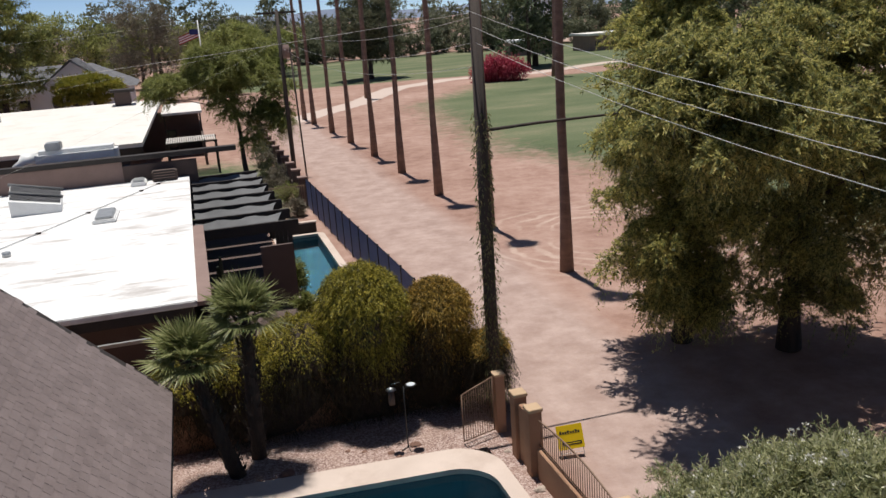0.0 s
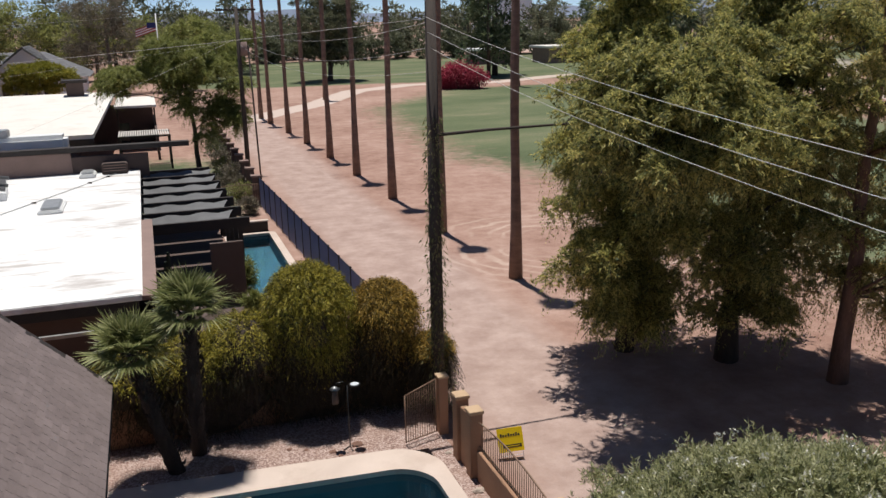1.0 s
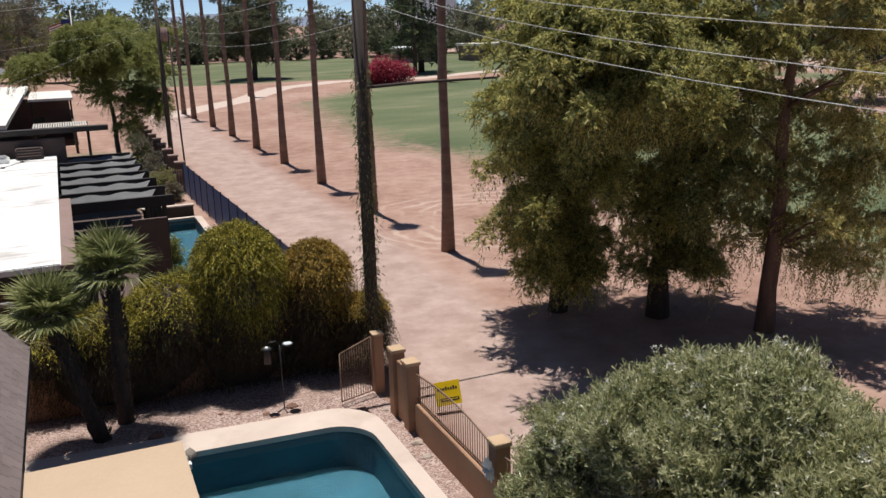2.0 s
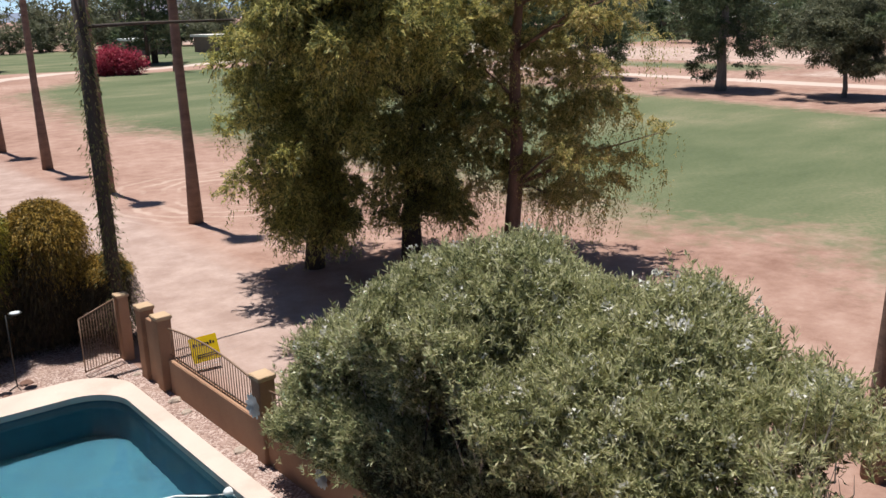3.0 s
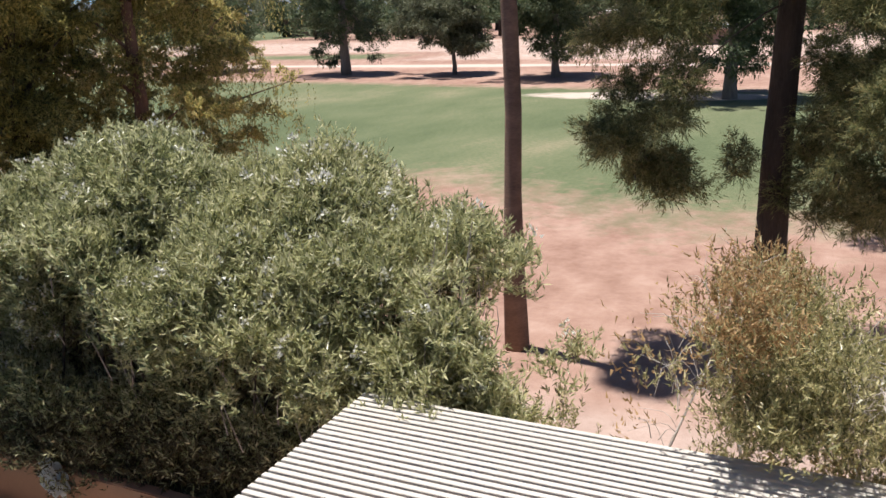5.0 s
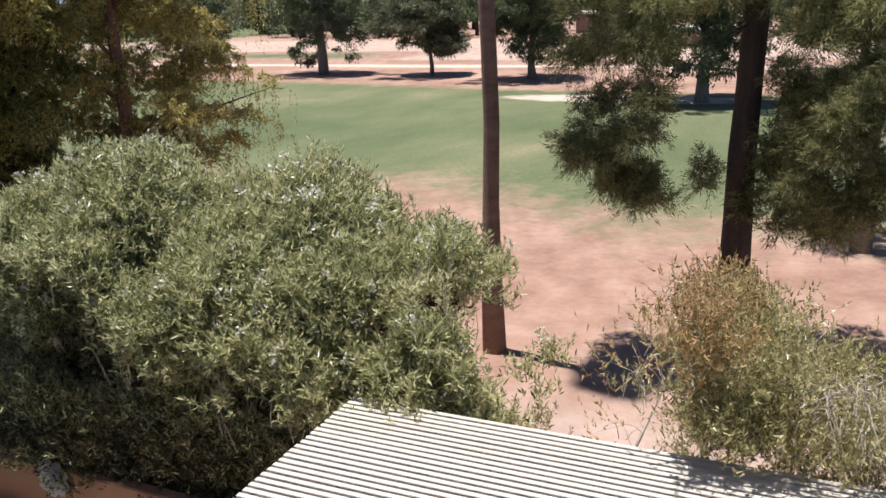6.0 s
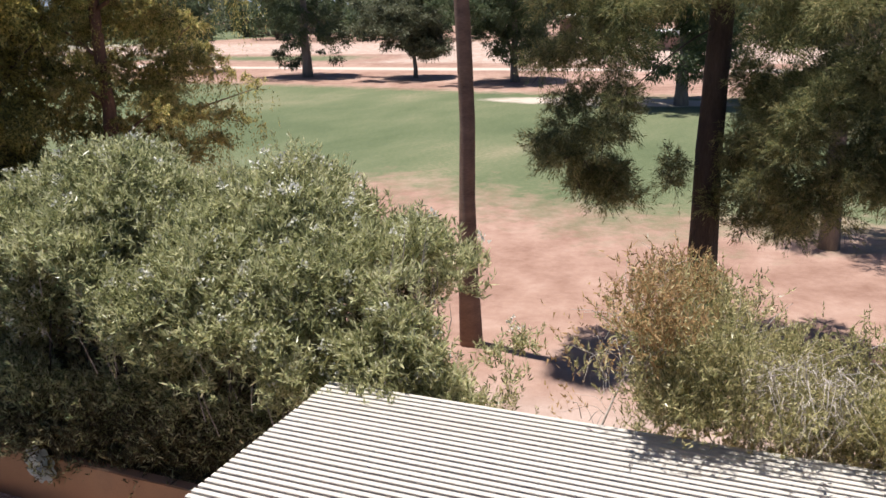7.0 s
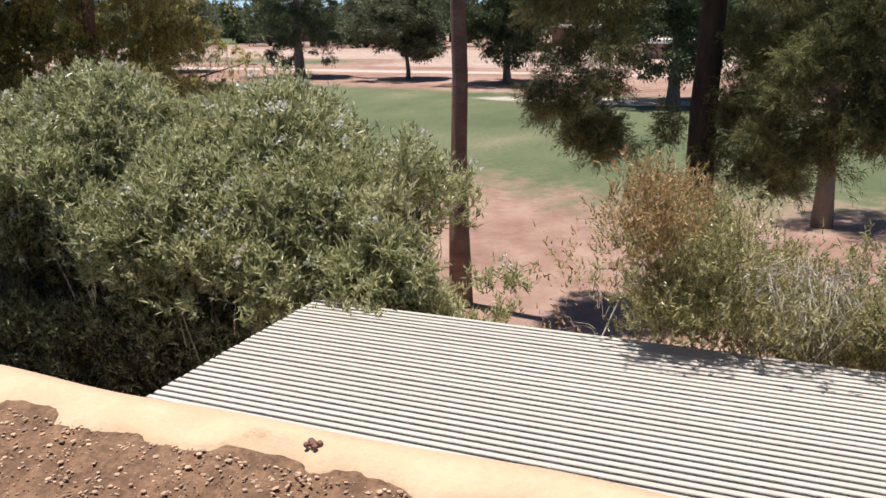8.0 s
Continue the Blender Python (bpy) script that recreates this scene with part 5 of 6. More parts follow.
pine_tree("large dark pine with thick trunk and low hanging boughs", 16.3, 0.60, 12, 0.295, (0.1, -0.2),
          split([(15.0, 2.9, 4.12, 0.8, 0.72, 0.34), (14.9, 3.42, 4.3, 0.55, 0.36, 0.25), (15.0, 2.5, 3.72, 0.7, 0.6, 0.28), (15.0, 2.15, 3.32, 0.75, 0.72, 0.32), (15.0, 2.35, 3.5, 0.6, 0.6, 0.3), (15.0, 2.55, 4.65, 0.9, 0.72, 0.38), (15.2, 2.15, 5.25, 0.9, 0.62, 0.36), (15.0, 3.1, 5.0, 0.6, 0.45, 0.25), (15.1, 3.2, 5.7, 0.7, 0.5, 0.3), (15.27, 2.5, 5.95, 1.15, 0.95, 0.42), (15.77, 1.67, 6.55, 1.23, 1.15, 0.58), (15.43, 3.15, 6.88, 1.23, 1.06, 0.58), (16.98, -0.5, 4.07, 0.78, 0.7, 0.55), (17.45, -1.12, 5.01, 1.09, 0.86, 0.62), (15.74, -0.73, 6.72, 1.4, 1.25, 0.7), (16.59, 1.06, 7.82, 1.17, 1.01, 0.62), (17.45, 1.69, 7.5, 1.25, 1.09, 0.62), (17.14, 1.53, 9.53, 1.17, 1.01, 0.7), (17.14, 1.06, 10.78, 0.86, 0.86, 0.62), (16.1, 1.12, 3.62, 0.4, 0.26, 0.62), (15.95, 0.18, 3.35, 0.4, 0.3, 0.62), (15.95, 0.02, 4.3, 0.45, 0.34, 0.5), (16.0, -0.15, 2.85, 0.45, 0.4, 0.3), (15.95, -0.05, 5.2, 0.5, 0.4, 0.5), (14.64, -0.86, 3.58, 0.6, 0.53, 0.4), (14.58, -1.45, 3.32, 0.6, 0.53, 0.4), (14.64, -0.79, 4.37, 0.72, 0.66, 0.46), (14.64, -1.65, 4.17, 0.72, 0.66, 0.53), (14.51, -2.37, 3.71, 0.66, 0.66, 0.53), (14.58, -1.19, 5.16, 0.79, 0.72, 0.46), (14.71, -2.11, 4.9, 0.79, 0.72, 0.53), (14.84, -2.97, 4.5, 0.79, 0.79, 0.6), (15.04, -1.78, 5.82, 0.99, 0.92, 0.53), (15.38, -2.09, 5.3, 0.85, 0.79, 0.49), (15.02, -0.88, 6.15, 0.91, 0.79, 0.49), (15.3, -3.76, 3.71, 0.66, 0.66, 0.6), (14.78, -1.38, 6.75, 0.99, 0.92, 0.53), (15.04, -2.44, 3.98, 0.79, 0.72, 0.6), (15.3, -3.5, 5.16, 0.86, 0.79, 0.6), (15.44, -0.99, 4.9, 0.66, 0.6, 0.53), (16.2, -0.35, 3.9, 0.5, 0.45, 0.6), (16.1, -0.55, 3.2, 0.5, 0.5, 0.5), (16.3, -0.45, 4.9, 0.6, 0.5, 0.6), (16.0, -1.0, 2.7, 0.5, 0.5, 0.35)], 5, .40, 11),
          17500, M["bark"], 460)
pine_tree("dark pine with pale lower trunk and sparse high boughs", 24.7, -2.05, 12, 0.24, (0.1, 0.1),
          split([(24.0, -2.6, 5.6, 1.3, 1.2, .7), (25.8, -3.0, 4.4, 1.3, 1.2, .8), (25.2, -1.0, 6.2, 1.4, 1.2, .8), (25.0, -4.6, 7.0, 1.4, 1.2, .8), (25.4, -1.8, 8.4, 1.5, 1.3, .9), (25.0, -1.6, 11.0, 1.2, 1.1, 1.0), (24.6, -5.2, 3.6, 1.3, 1.2, .9), (24.2, -3.9, 2.9, 1.0, .9, .7)], 5, .42, 12),
          3600, M["greybark"], 160)

FAR = "shade trees across the fairway"
for tx, ty, th, tr, ts, tm, tk in ((76.2, 46.1, 17, 4.6, 21, "fartree", .45), (76.6, 34.1, 8.5, 3.6, 22, "fartree2", .2), (74.0, 23.1, 12, 4.0, 23, "fartree", .34), (58.5, 6.4, 11, 4.6, 24, "fartree", .4), (84, -4, 12, 5, 25, "fartree", .4), (80, 66, 14, 5, 26, "fartree", .4)):
    big_tree("shade_tree", "leafy shade tree standing in its own shadow", "tree", tx, ty, th * .7, tk, crown_blobs(tx, ty, 2.3, th, tr, 24, ts, .12) + crown_blobs(tx - .6, ty + 1.2, th * .5, th * .95, tr * 1.45, 12, ts + 7, .12), 620, 110, 0.62, 0.30, 0.11, M[tm], M["greybark"], 0.55, flat=0.8, group=FAR)

feathery_tree("spreading grey-green tree over the back wall", 3.6, 63.5, 7, 0.2, (-.4, 0),
              split([(0.0, 63.5, 7.4, 2.4, 2.6, 1.4), (2.6, 63.5, 8.4, 2.8, 2.8, 1.5), (5.0, 63.5, 8.0, 2.0, 2.2, 1.5), (-1.4, 63.8, 6.6, 1.6, 2, 1.1), (3.0, 63.5, 6.6, 2.0, 1.6, 1.0), (5.2, 62.8, 4.9, 1.3, 1.3, 1.3), (4.6, 62.4, 3.4, .9, .9, .9), (6.6, 62.6, 5.8, 1.2, 1.2, 1.2), (6.3, 62.2, 4.2, .8, .8, 1.0), (3.2, 62.8, 5.2, 1.3, 1.2, .8)], 6, .42, 19),
              5200, 24, M["mesquite"], M["bark"], 2200, 500, 0.8, "mesquite_tree", "", 1.5)
big_tree("paloverde_tree", "bright yellow-green tree behind the cream roof", "tree", -12, 118, 4, 0.25, [(-12, 118, 4.8, 3.2, 2.4, 1.6), (-9.6, 118, 4.2, 2, 1.8, 1.4), (-14, 118, 4.2, 1.8, 1.6, 1.4)], 200, 110, 0.7, 0.4, 0.16, M["paloverde"], M["greybark"], 0.3)
big_tree("garden_tree", "tall broad green tree beside the gabled house", "tree", -22, 120, 9, 0.4, crown_blobs(-21.5, 120, 4.0, 17.5, 7.0, 18, 41, .1), 420, 120, 1.0, 0.42, 0.15, M["mesquite"], M["bark"], 0.4)
big_tree("bare_tree", "sparse grey-brown tree with thin bare branches", "tree", -4.5, 150, 11, 0.4, crown_blobs(-4.5, 150, 4.0, 15, 6.5, 16, 43, .1), 330, 70, 1.1, 0.5, 0.09, M["drybranch"], M["greybark"], 0.1)
big_tree("fairway_tree", "dark rounded tree on the far fairway", "tree", 33.1, 158, 6, 0.5, crown_blobs(33, 158, 4, 15, 8, 14, 31), 300, 90, 1.1, 0.6, 0.22, M["fartree2"], M["bark"], 0.3)


def bougainvillea():
    e = thing("bougainvillea_shrub", "large mounded shrub covered in magenta blossom", "shrub")
    p, d = in_blobs(900, [(47.0, 128.5, 1.9, 2.4, 1.8, 1.9), (49.3, 127.0, 1.6, 1.9, 1.7, 1.6), (45.2, 129.6, 1.3, 1.5, 1.5, 1.3)], 0.6)
    at, w = clumps(p, d, 16, 0.4, 0.1)
    leaves("blossom", at, w, 0.3, 0.2, M["magenta"], e)
    for k in range(5):
        part("stem", rod([(46 + k, 128 - .6 * k, -0.1), (46 + k * .9, 128 - .5 * k, 2.2)], [.1, .03], 6), M["bark"], e)


bougainvillea()


def tree_line(name, label, spots, material, leaf=1.1, per=26, density=60):
    """A far belt of trees, one object of foliage and its trunks."""
    e = thing(name, label, "trees", kind="stuff")
    rr = random.Random(len(spots))
    at, ways = [], []
    tr = bmesh.new()
    for x, y, h, r in spots:
        bl = crown_blobs(x, y, h * .12, h * .92, r, 10, rr.randint(0, 9999), .1)
        p, d = in_blobs(int(density * 1.1), bl, 0.55, 0.3)
        a, w = tufts(p, d, per, r * .17, 0.9, 0.3)
        at.append(a), ways.append(w)
        tube(tr, [(x, y, -0.2), (x, y, h * .6)], [r * .07, r * .03], 6)
    leaves("foliage", np.concatenate(at), np.concatenate(ways), leaf * .9, leaf * .4, material, e)
    part("trunks", tr, M["bark"], e)


rr = random.Random(4)
tree_line("tree_belt", "dense belt of garden trees behind the houses", [(-95 + 9 * k + rr.uniform(-3, 3), 205 + rr.uniform(-20, 30), rr.uniform(14, 22), rr.uniform(6, 9)) for k in range(14)], M["fartree2"])
tree_line("tree_belt", "hedge of shrubs and trees beyond the far fairway", [(16 + 7 * k + rr.uniform(-3, 3), 246 + rr.uniform(-8, 20), rr.uniform(9, 17), rr.uniform(5, 8)) for k in range(20)], M["fartree2"])
tree_line("tree_belt", "dark tall trees beside the cart path", [(60 + rr.uniform(-3, 5), 152 + rr.uniform(-4, 6), rr.uniform(22, 27), rr.uniform(4, 6)) for k in range(4)] + [(84, 150, 17, 6), (92, 138, 20, 6), (100, 128, 16, 6), (78, 118, 20, 5)], M["fartree"])
tree_line("tree_belt", "distant trees across the golf course", [(150 + rr.uniform(0, 45), -60 + 6.5 * k + rr.uniform(-3, 3), rr.uniform(7, 14), rr.uniform(4, 7)) for k in range(42)], M["fartree"])
tree_line("tree_belt", "far trees on the horizon", [(-260 + 22 * k + rr.uniform(-8, 8), 420 + rr.uniform(-40, 90), rr.uniform(9, 16), rr.uniform(9, 14)) for k in range(36)], M["fartree2"], 2.2, 20, 50)
tree_line("tree_belt", "far trees on the horizon", [(330 + rr.uniform(-40, 60), -220 + 22 * k + rr.uniform(-8, 8), rr.uniform(9, 15), rr.uniform(9, 14)) for k in range(30)], M["fartree2"], 2.2, 20, 50)
tree_line("tree_belt", "dense belt of trees behind the far houses", [(-330 + 15 * k + rr.uniform(-6, 6), 300 + rr.uniform(-30, 40), rr.uniform(10, 17), rr.uniform(8, 12)) for k in range(40)], M["fartree2"], 1.7, 22, 60)
tree_line("tree_belt", "dense belt of trees behind the golf course", [(235 + rr.uniform(-30, 30), -160 + 14 * k + rr.uniform(-6, 6), rr.uniform(9, 14), rr.uniform(7, 11)) for k in range(36)], M["fartree2"], 1.7, 22, 60)
tree_line("shrub_belt", "row of dark shrubs closing the far fairway", [(10 + 4.6 * k + rr.uniform(-1.5, 1.5), 234 + rr.uniform(-3, 6), rr.uniform(4, 8.5), rr.uniform(3.5, 5)) for k in range(26)], M["fartree2"], 0.9, 26, 60)
tree_line("garden_tree", "large leafy trees left of the houses", [(-38, 118, 15, 6), (6, 150, 11, 5), (12, 172, 12, 6), (3, 178, 12, 6), (-8, 186, 15, 6), (-18, 205, 16, 7), (20, 190, 10, 6), (-30, 215, 16, 7), (10, 205, 12, 6)], M["mesquite"], 0.7, 34, 160)


def hills():
    b = bmesh.new()
    rr_ = random.Random(2)
    for a0, a1, dist, hh in ((-30, 30, 3900, 60), (30, 100, 3900, 75)):
        prev = None
        for k in range(61):
            a = radians(a0 + (a1 - a0) * k / 60)
            h = hh * (0.35 + 0.4 * abs(math.sin(k * .17 + a0)) + 0.25 * abs(math.sin(k * .43)) + 0.05 * rr_.random())
            p = (math.sin(a) * dist, math.cos(a) * dist)
            cur = (b.verts.new((*p, -5)), b.verts.new((p[0] * 1.02, p[1] * 1.02, h)))
            if prev:
                b.faces.new((prev[0], cur[0], cur[1], prev[1]))
            prev = cur
    tagged(obj("backdrop", b, M["hill"]), "low hazy blue mountains on the horizon", "hills", kind="structure")


hills()


# ---- shrubs round the yard ----
def shoots(points, ways, per, length, lift=0.8):
    """Leaves in whorls up slender shoots that start at the points, thicker towards the tips."""
    n = len(points)
    ax = unit(ways * 0.5 + np.array([0, 0, lift]) + RNG.normal(size=(n, 3)) * 0.25)
    ln = length * RNG.uniform(0.55, 1.6, n)
    s = np.linspace(0.25, 1.0, per) ** 0.7
    at = points[:, None] + ax[:, None] * (s[None, :] * ln[:, None])[:, :, None]
    w = ax[:, None] * 0.75 + RNG.normal(size=(n, per, 3)) * 0.5
    return at.reshape(-1, 3), w.reshape(-1, 3), points + ax * ln[:, None]


def heads(points, ways, per, radius):
    """Shoots gathered into branch heads: per starts round each point."""
    n = len(points)
    p = np.repeat(points, per, 0) + RNG.normal(size=(n * per, 3)) * radius * np.array([1, 1, .6])
    return p, np.repeat(ways, per, 0) + RNG.normal(size=(n * per, 3)) * 0.35


def crest(ys, hs):
    return lambda y: np.interp(y, ys, hs)


def oleander():
    e = thing("oleander_bush", "huge dusty green oleander with scattered white flowers", "shrub")
    top = crest([1.9, 2.3, 2.7, 3.0, 3.4, 3.7, 4.1, 5.0, 5.6, 6.3, 6.8, 7.2, 7.9, 8.9, 9.8, 10.6, 11.2, 11.45, 11.75, 12.5, 12.95, 13.15, 13.35, 14.2],
                [2.0, 2.8, 3.5, 4.1, 4.3, 3.95, 4.35, 4.7, 4.75, 4.55, 4.1, 4.6, 5.0, 4.7, 4.15, 3.6, 3.35, 2.9, 1.7, 1.2, 1.2, 2.4, 1.2, .6])
    lump = lambda x, y: .20 * np.sin(2.1 * y + 1.3 * x) * np.sin(1.7 * x - .9 * y) + .12 * np.sin(4.9 * y + 2.2 * x + 1) * np.sin(3.7 * x + 1.1 * y)

    def height(x, y):
        cleft = (1 - np.abs(np.sin(1.9 * y + .8 * x + .6 * np.sin(2.3 * x)))) ** 4 + .7 * (1 - np.abs(np.sin(2.4 * x - .7 * y))) ** 4
        front, back = np.clip((8.5 - x) / 1.5, 0, 1.1), np.clip((x - 8.6) / 1.9, 0, 1.2)
        return (top(y) - .28) * (1 - np.interp(y, [5, 6.8], [.42, .16]) * front ** 1.5 - .30 * back ** 3) + lump(x, y) - .42 * cleft
    # branch heads on the roof of the bush, then down the side towards the pool and the patio
    n = 2100
    y = RNG.uniform(2.0, 13.3, n)
    x = RNG.uniform(7.0, 10.5, n) + .08 * np.clip(y - 9.3, 0, 5)
    keep = RNG.random(n) < np.interp(y, [2, 2.6, 3.0, 3.6, 4.2], [.05, .09, .22, .5, 1])
    keep &= (y < 12.1) | (np.abs(x - 8.3) < .4) & (RNG.random(n) < .6)
    x, y = x[keep], y[keep]
    p = np.stack([x, y, height(x, y) - .45 * RNG.random(len(x)) ** 2 + .25 * (RNG.random(len(x)) < .10) * RNG.random(len(x))], 1)
    m = 2300
    fy = RNG.uniform(2.3, 12.2, m)
    f = RNG.random(m) ** 0.7
    fx = 7.1 + .5 * RNG.random(m) ** 1.5 + .22 * np.sin(2.6 * fy) + 1.25 * (1 - f) + .08 * np.clip(fy - 9.3, 0, 5)
    fz = .8 + (height(np.maximum(fx, 7.2), fy) - .9) * f
    keep = (RNG.random(m) < .45 + .6 * f) & ((fy > 3.7) | (RNG.random(m) < .5) & (fz > 1.8))
    fx = np.where((fz < 3.0) & (fy < 4.4), np.maximum(fx, 7.7), fx)
    p = np.concatenate([p, np.stack([fx, fy, fz], 1)[keep]])
    d = RNG.normal(size=(len(p), 3)) * .5 + np.array([-.1, 0, .35])
    low = RNG.uniform(4.6, 12.2, 1150)
    lz = np.where(low > 8.6, .8, .45) + 1.3 * RNG.random(1150) ** 1.3
    lz = np.minimum(lz, np.maximum(top(low) - .55, .8))
    lx = np.interp(low, [5.5, 7.5, 8.6, 12.2], [7.45, 7.42, 7.05, 7.0]) + .5 * RNG.random(1150)
    p = np.concatenate([p, np.stack([lx, low, lz], 1)])
    d = np.concatenate([d, RNG.normal(size=(1150, 3)) * .5 + np.array([-.2, 0, .2])])
    q, d = heads(p, d, 18, 0.115)
    d += RNG.normal(size=d.shape) * .35
    q[:, 2] = np.maximum(q[:, 2], 0.3)
    at, w, tips = shoots(q, d, 15, 0.25, 0.85)
    # younger, paler leaves towards the shoot tips; those low beside the patio paint its sunlight
    age = np.tile(np.linspace(0, 1, 15), len(q))
    patch = .5 + .5 * np.sin(at[:, 1] * 1.7 + .9 * at[:, 2]) * np.sin(at[:, 2] * 2.1 - at[:, 0])
    young = RNG.random(len(at)) < np.clip((.16 * patch + .22 * (age > .7)) * np.interp(at[:, 1], [5.5, 9.5], [1, .3]) + .42 * np.interp(at[:, 1], [3.6, 6.2], [1, 0]) * np.interp(at[:, 2], [2.6, 4.4], [1, .15]), 0, .85)
    # low leaves recoloured dark brown, to stand for the deep shade there
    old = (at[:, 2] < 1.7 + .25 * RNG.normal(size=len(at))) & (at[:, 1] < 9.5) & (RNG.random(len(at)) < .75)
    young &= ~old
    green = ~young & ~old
    leaves("foliage", at[green], w[green], 0.096, 0.021, M["oleander"], e, up=0.25, tri=False)
    leaves("young_foliage", at[young], w[young], 0.10, 0.021, M["paleleaf"], e, "paler young leaves on the shoot tips, and pale leaves painting sunlight beside the patio", up=0.25, tri=False)
    leaves("old_foliage", at[old], w[old], 0.096, 0.021, M["shadeleaf"], e, "leaves low in the bush, coloured dark brown for its shade", up=0.25, tri=False)
    pick = tips[(tips[:, 2] > 2.2) & (RNG.random(len(tips)) < 0.03)]
    fa, fw = clumps(pick, np.tile([[0, 0, 1.0]], (len(pick), 1)), 16, 0.035, -0.2)
    leaves("blossom", fa, fw, 0.05, 0.045, M["petal"], e, "clusters of small white flowers")
    # brown inner leaves, whose dark colour also deepens the interior shade
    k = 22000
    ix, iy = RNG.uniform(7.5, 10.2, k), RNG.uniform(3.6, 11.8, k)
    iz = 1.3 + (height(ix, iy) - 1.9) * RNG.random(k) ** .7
    leaves("inner_foliage", np.stack([ix, iy, np.maximum(iz, .4)], 1), RNG.normal(size=(k, 3)) + np.array([0, 0, .5]), 0.15, 0.055, M["shadeleaf"], e, "brown leaves inside the bush, also darkened for its shade")
    rr_ = random.Random(6)
    tw = bmesh.new()
    for k in range(520):
        y, x = rr_.uniform(3.2, 11.5), rr_.uniform(7.15, 9.6)
        h = float(height(np.array(x), np.array(y)))
        a = Vector((x, y, h - rr_.uniform(.4, 1.6)))
        o = Vector((rr_.uniform(-.25, .2), rr_.uniform(-.22, .22), rr_.uniform(.4, 1.0)))
        tube(tw, [a, a + o * .5 + Vector((0, rr_.uniform(-.05, .05), 0)), a + o], [.009, .007, .003], 4, caps=False)
    part("twig_work", tw, M["twig"], e, "thin brown-grey shoots between the leaves")["kind"] = "stuff"
    for k in range(70):
        y = 3.8 + 9.0 * (k + rr_.random()) / 70
        x, h = rr_.uniform(7.45, 9.2), float(top(y))
        part("stem", rod([(x, y, -0.1), (x + rr_.uniform(-.25, .25), y + rr_.uniform(-.3, .3), h * .4), (x + rr_.uniform(-.5, .5), y + rr_.uniform(-.6, .6), h * .8)], [.028, .02, .009], 6), M["greybark" if k % 4 == 0 else "bark"], e)


def dry_bush():
    e = thing("dry_oleander_bush", "sparse oleander with dry orange top and bare grey twigs", "shrub")
    rr_ = random.Random(9)
    top = crest([-9, -6, -3, -2, -1.3, -.6, -.2, .2, .6, .9, 1.5, 1.9, 2.1], [2.6, 2.75, 2.9, 2.95, 3.1, 3.35, 3.75, 4.1, 3.8, 3.2, 2.9, 2.7, 2.5])
    lump = lambda x, y: .22 * np.sin(2.9 * y + 1.9 * x) * np.sin(2.3 * x - 1.3 * y) + .10 * np.sin(6.1 * y + 2.2 * x)

    def height(x, y):
        return top(y) * (1 - .22 * np.clip(np.abs(x - 8.5) / 1.4, 0, 1.2) ** 2) + lump(x, y)
    n = 1500
    x, y = RNG.uniform(7.0, 9.9, n), 2.0 - 9.5 * RNG.random(n)
    thick = np.where(y > .75, .03, np.where(y > .3, .22, .9)) * np.where(np.sin(3.1 * y + 2.3 * x) * np.sin(2.2 * x - 2.7 * y) > -.25, 1, .25)
    keep = RNG.random(n) < thick
    x, y = x[keep], y[keep]
    z = height(x, y) - .9 * RNG.random(len(x)) ** 1.4
    z = np.where(x < 7.4, np.maximum(z, 2.85), z)
    p = np.stack([x, y, z], 1)
    m = 900
    fy = .45 - 7.5 * RNG.random(m)
    fz = 1.6 + (height(7.8, fy) - 1.2) * RNG.random(m) ** .6
    fp = np.stack([np.where(fz > 2.8, 7.0, 7.6) + .5 * RNG.random(m), fy, fz], 1)
    p = np.concatenate([p, fp[RNG.random(m) < np.where(fy > .2, .22, .75)]])
    clear = (p[:, 0] < 7.75) & (np.abs(p[:, 1] + 1.35) < .55)
    p = p[~clear | (RNG.random(len(p)) < .25)]
    q, d = heads(p, np.tile([[-.15, 0, .5]], (len(p), 1)), 15, 0.15)
    d += RNG.normal(size=d.shape) * .4
    q[:, 2] = np.maximum(q[:, 2], 0.3)
    q[:, 0] = np.where(q[:, 2] > 2.75, q[:, 0], np.maximum(q[:, 0], 7.4))
    at, w, tips = shoots(q, d, 14, 0.24, 0.6)
    sere = (RNG.random(len(at)) < .72) & (at[:, 2] > 3.55 + .25 * np.sin(at[:, 1] * 7 + at[:, 0] * 5) + RNG.normal(size=len(at)) * .15) & (at[:, 1] > -.2 + .25 * np.sin(at[:, 2] * 6))
    leaves("foliage", at[~sere], w[~sere], 0.066, 0.017, M["oleander2"], e, up=0.8)
    leaves("dry_foliage", at[sere], w[sere], 0.068, 0.018, M["drytop"], e, "dry orange-brown leaves")
    # thin outer shoots with single brown leaves
    k = 60
    sy = RNG.uniform(.3, 1.35, k)
    sp = np.stack([RNG.uniform(7.8, 9.4, k), sy, height(8.5, sy) - 1.2 * RNG.random(k)], 1)
    at, w, _ = shoots(sp, np.tile([[0, .9, .4]], (k, 1)), 7, 0.4, 0.5)
    leaves("brown_shoot", at, w, 0.085, 0.026, M["drytop"], e, "sparse brown leaves on thin outer shoots")["kind"] = "stuff"
    k = 2600
    ix, iy = RNG.uniform(7.7, 9.4, k), RNG.uniform(-8.5, .4, k)
    leaves("inner_foliage", np.stack([ix, iy, .5 + (height(ix, iy) - 1.1) * RNG.random(k)], 1), RNG.normal(size=(k, 3)), 0.17, 0.05, M["oleander2"], e)
    b = bmesh.new()

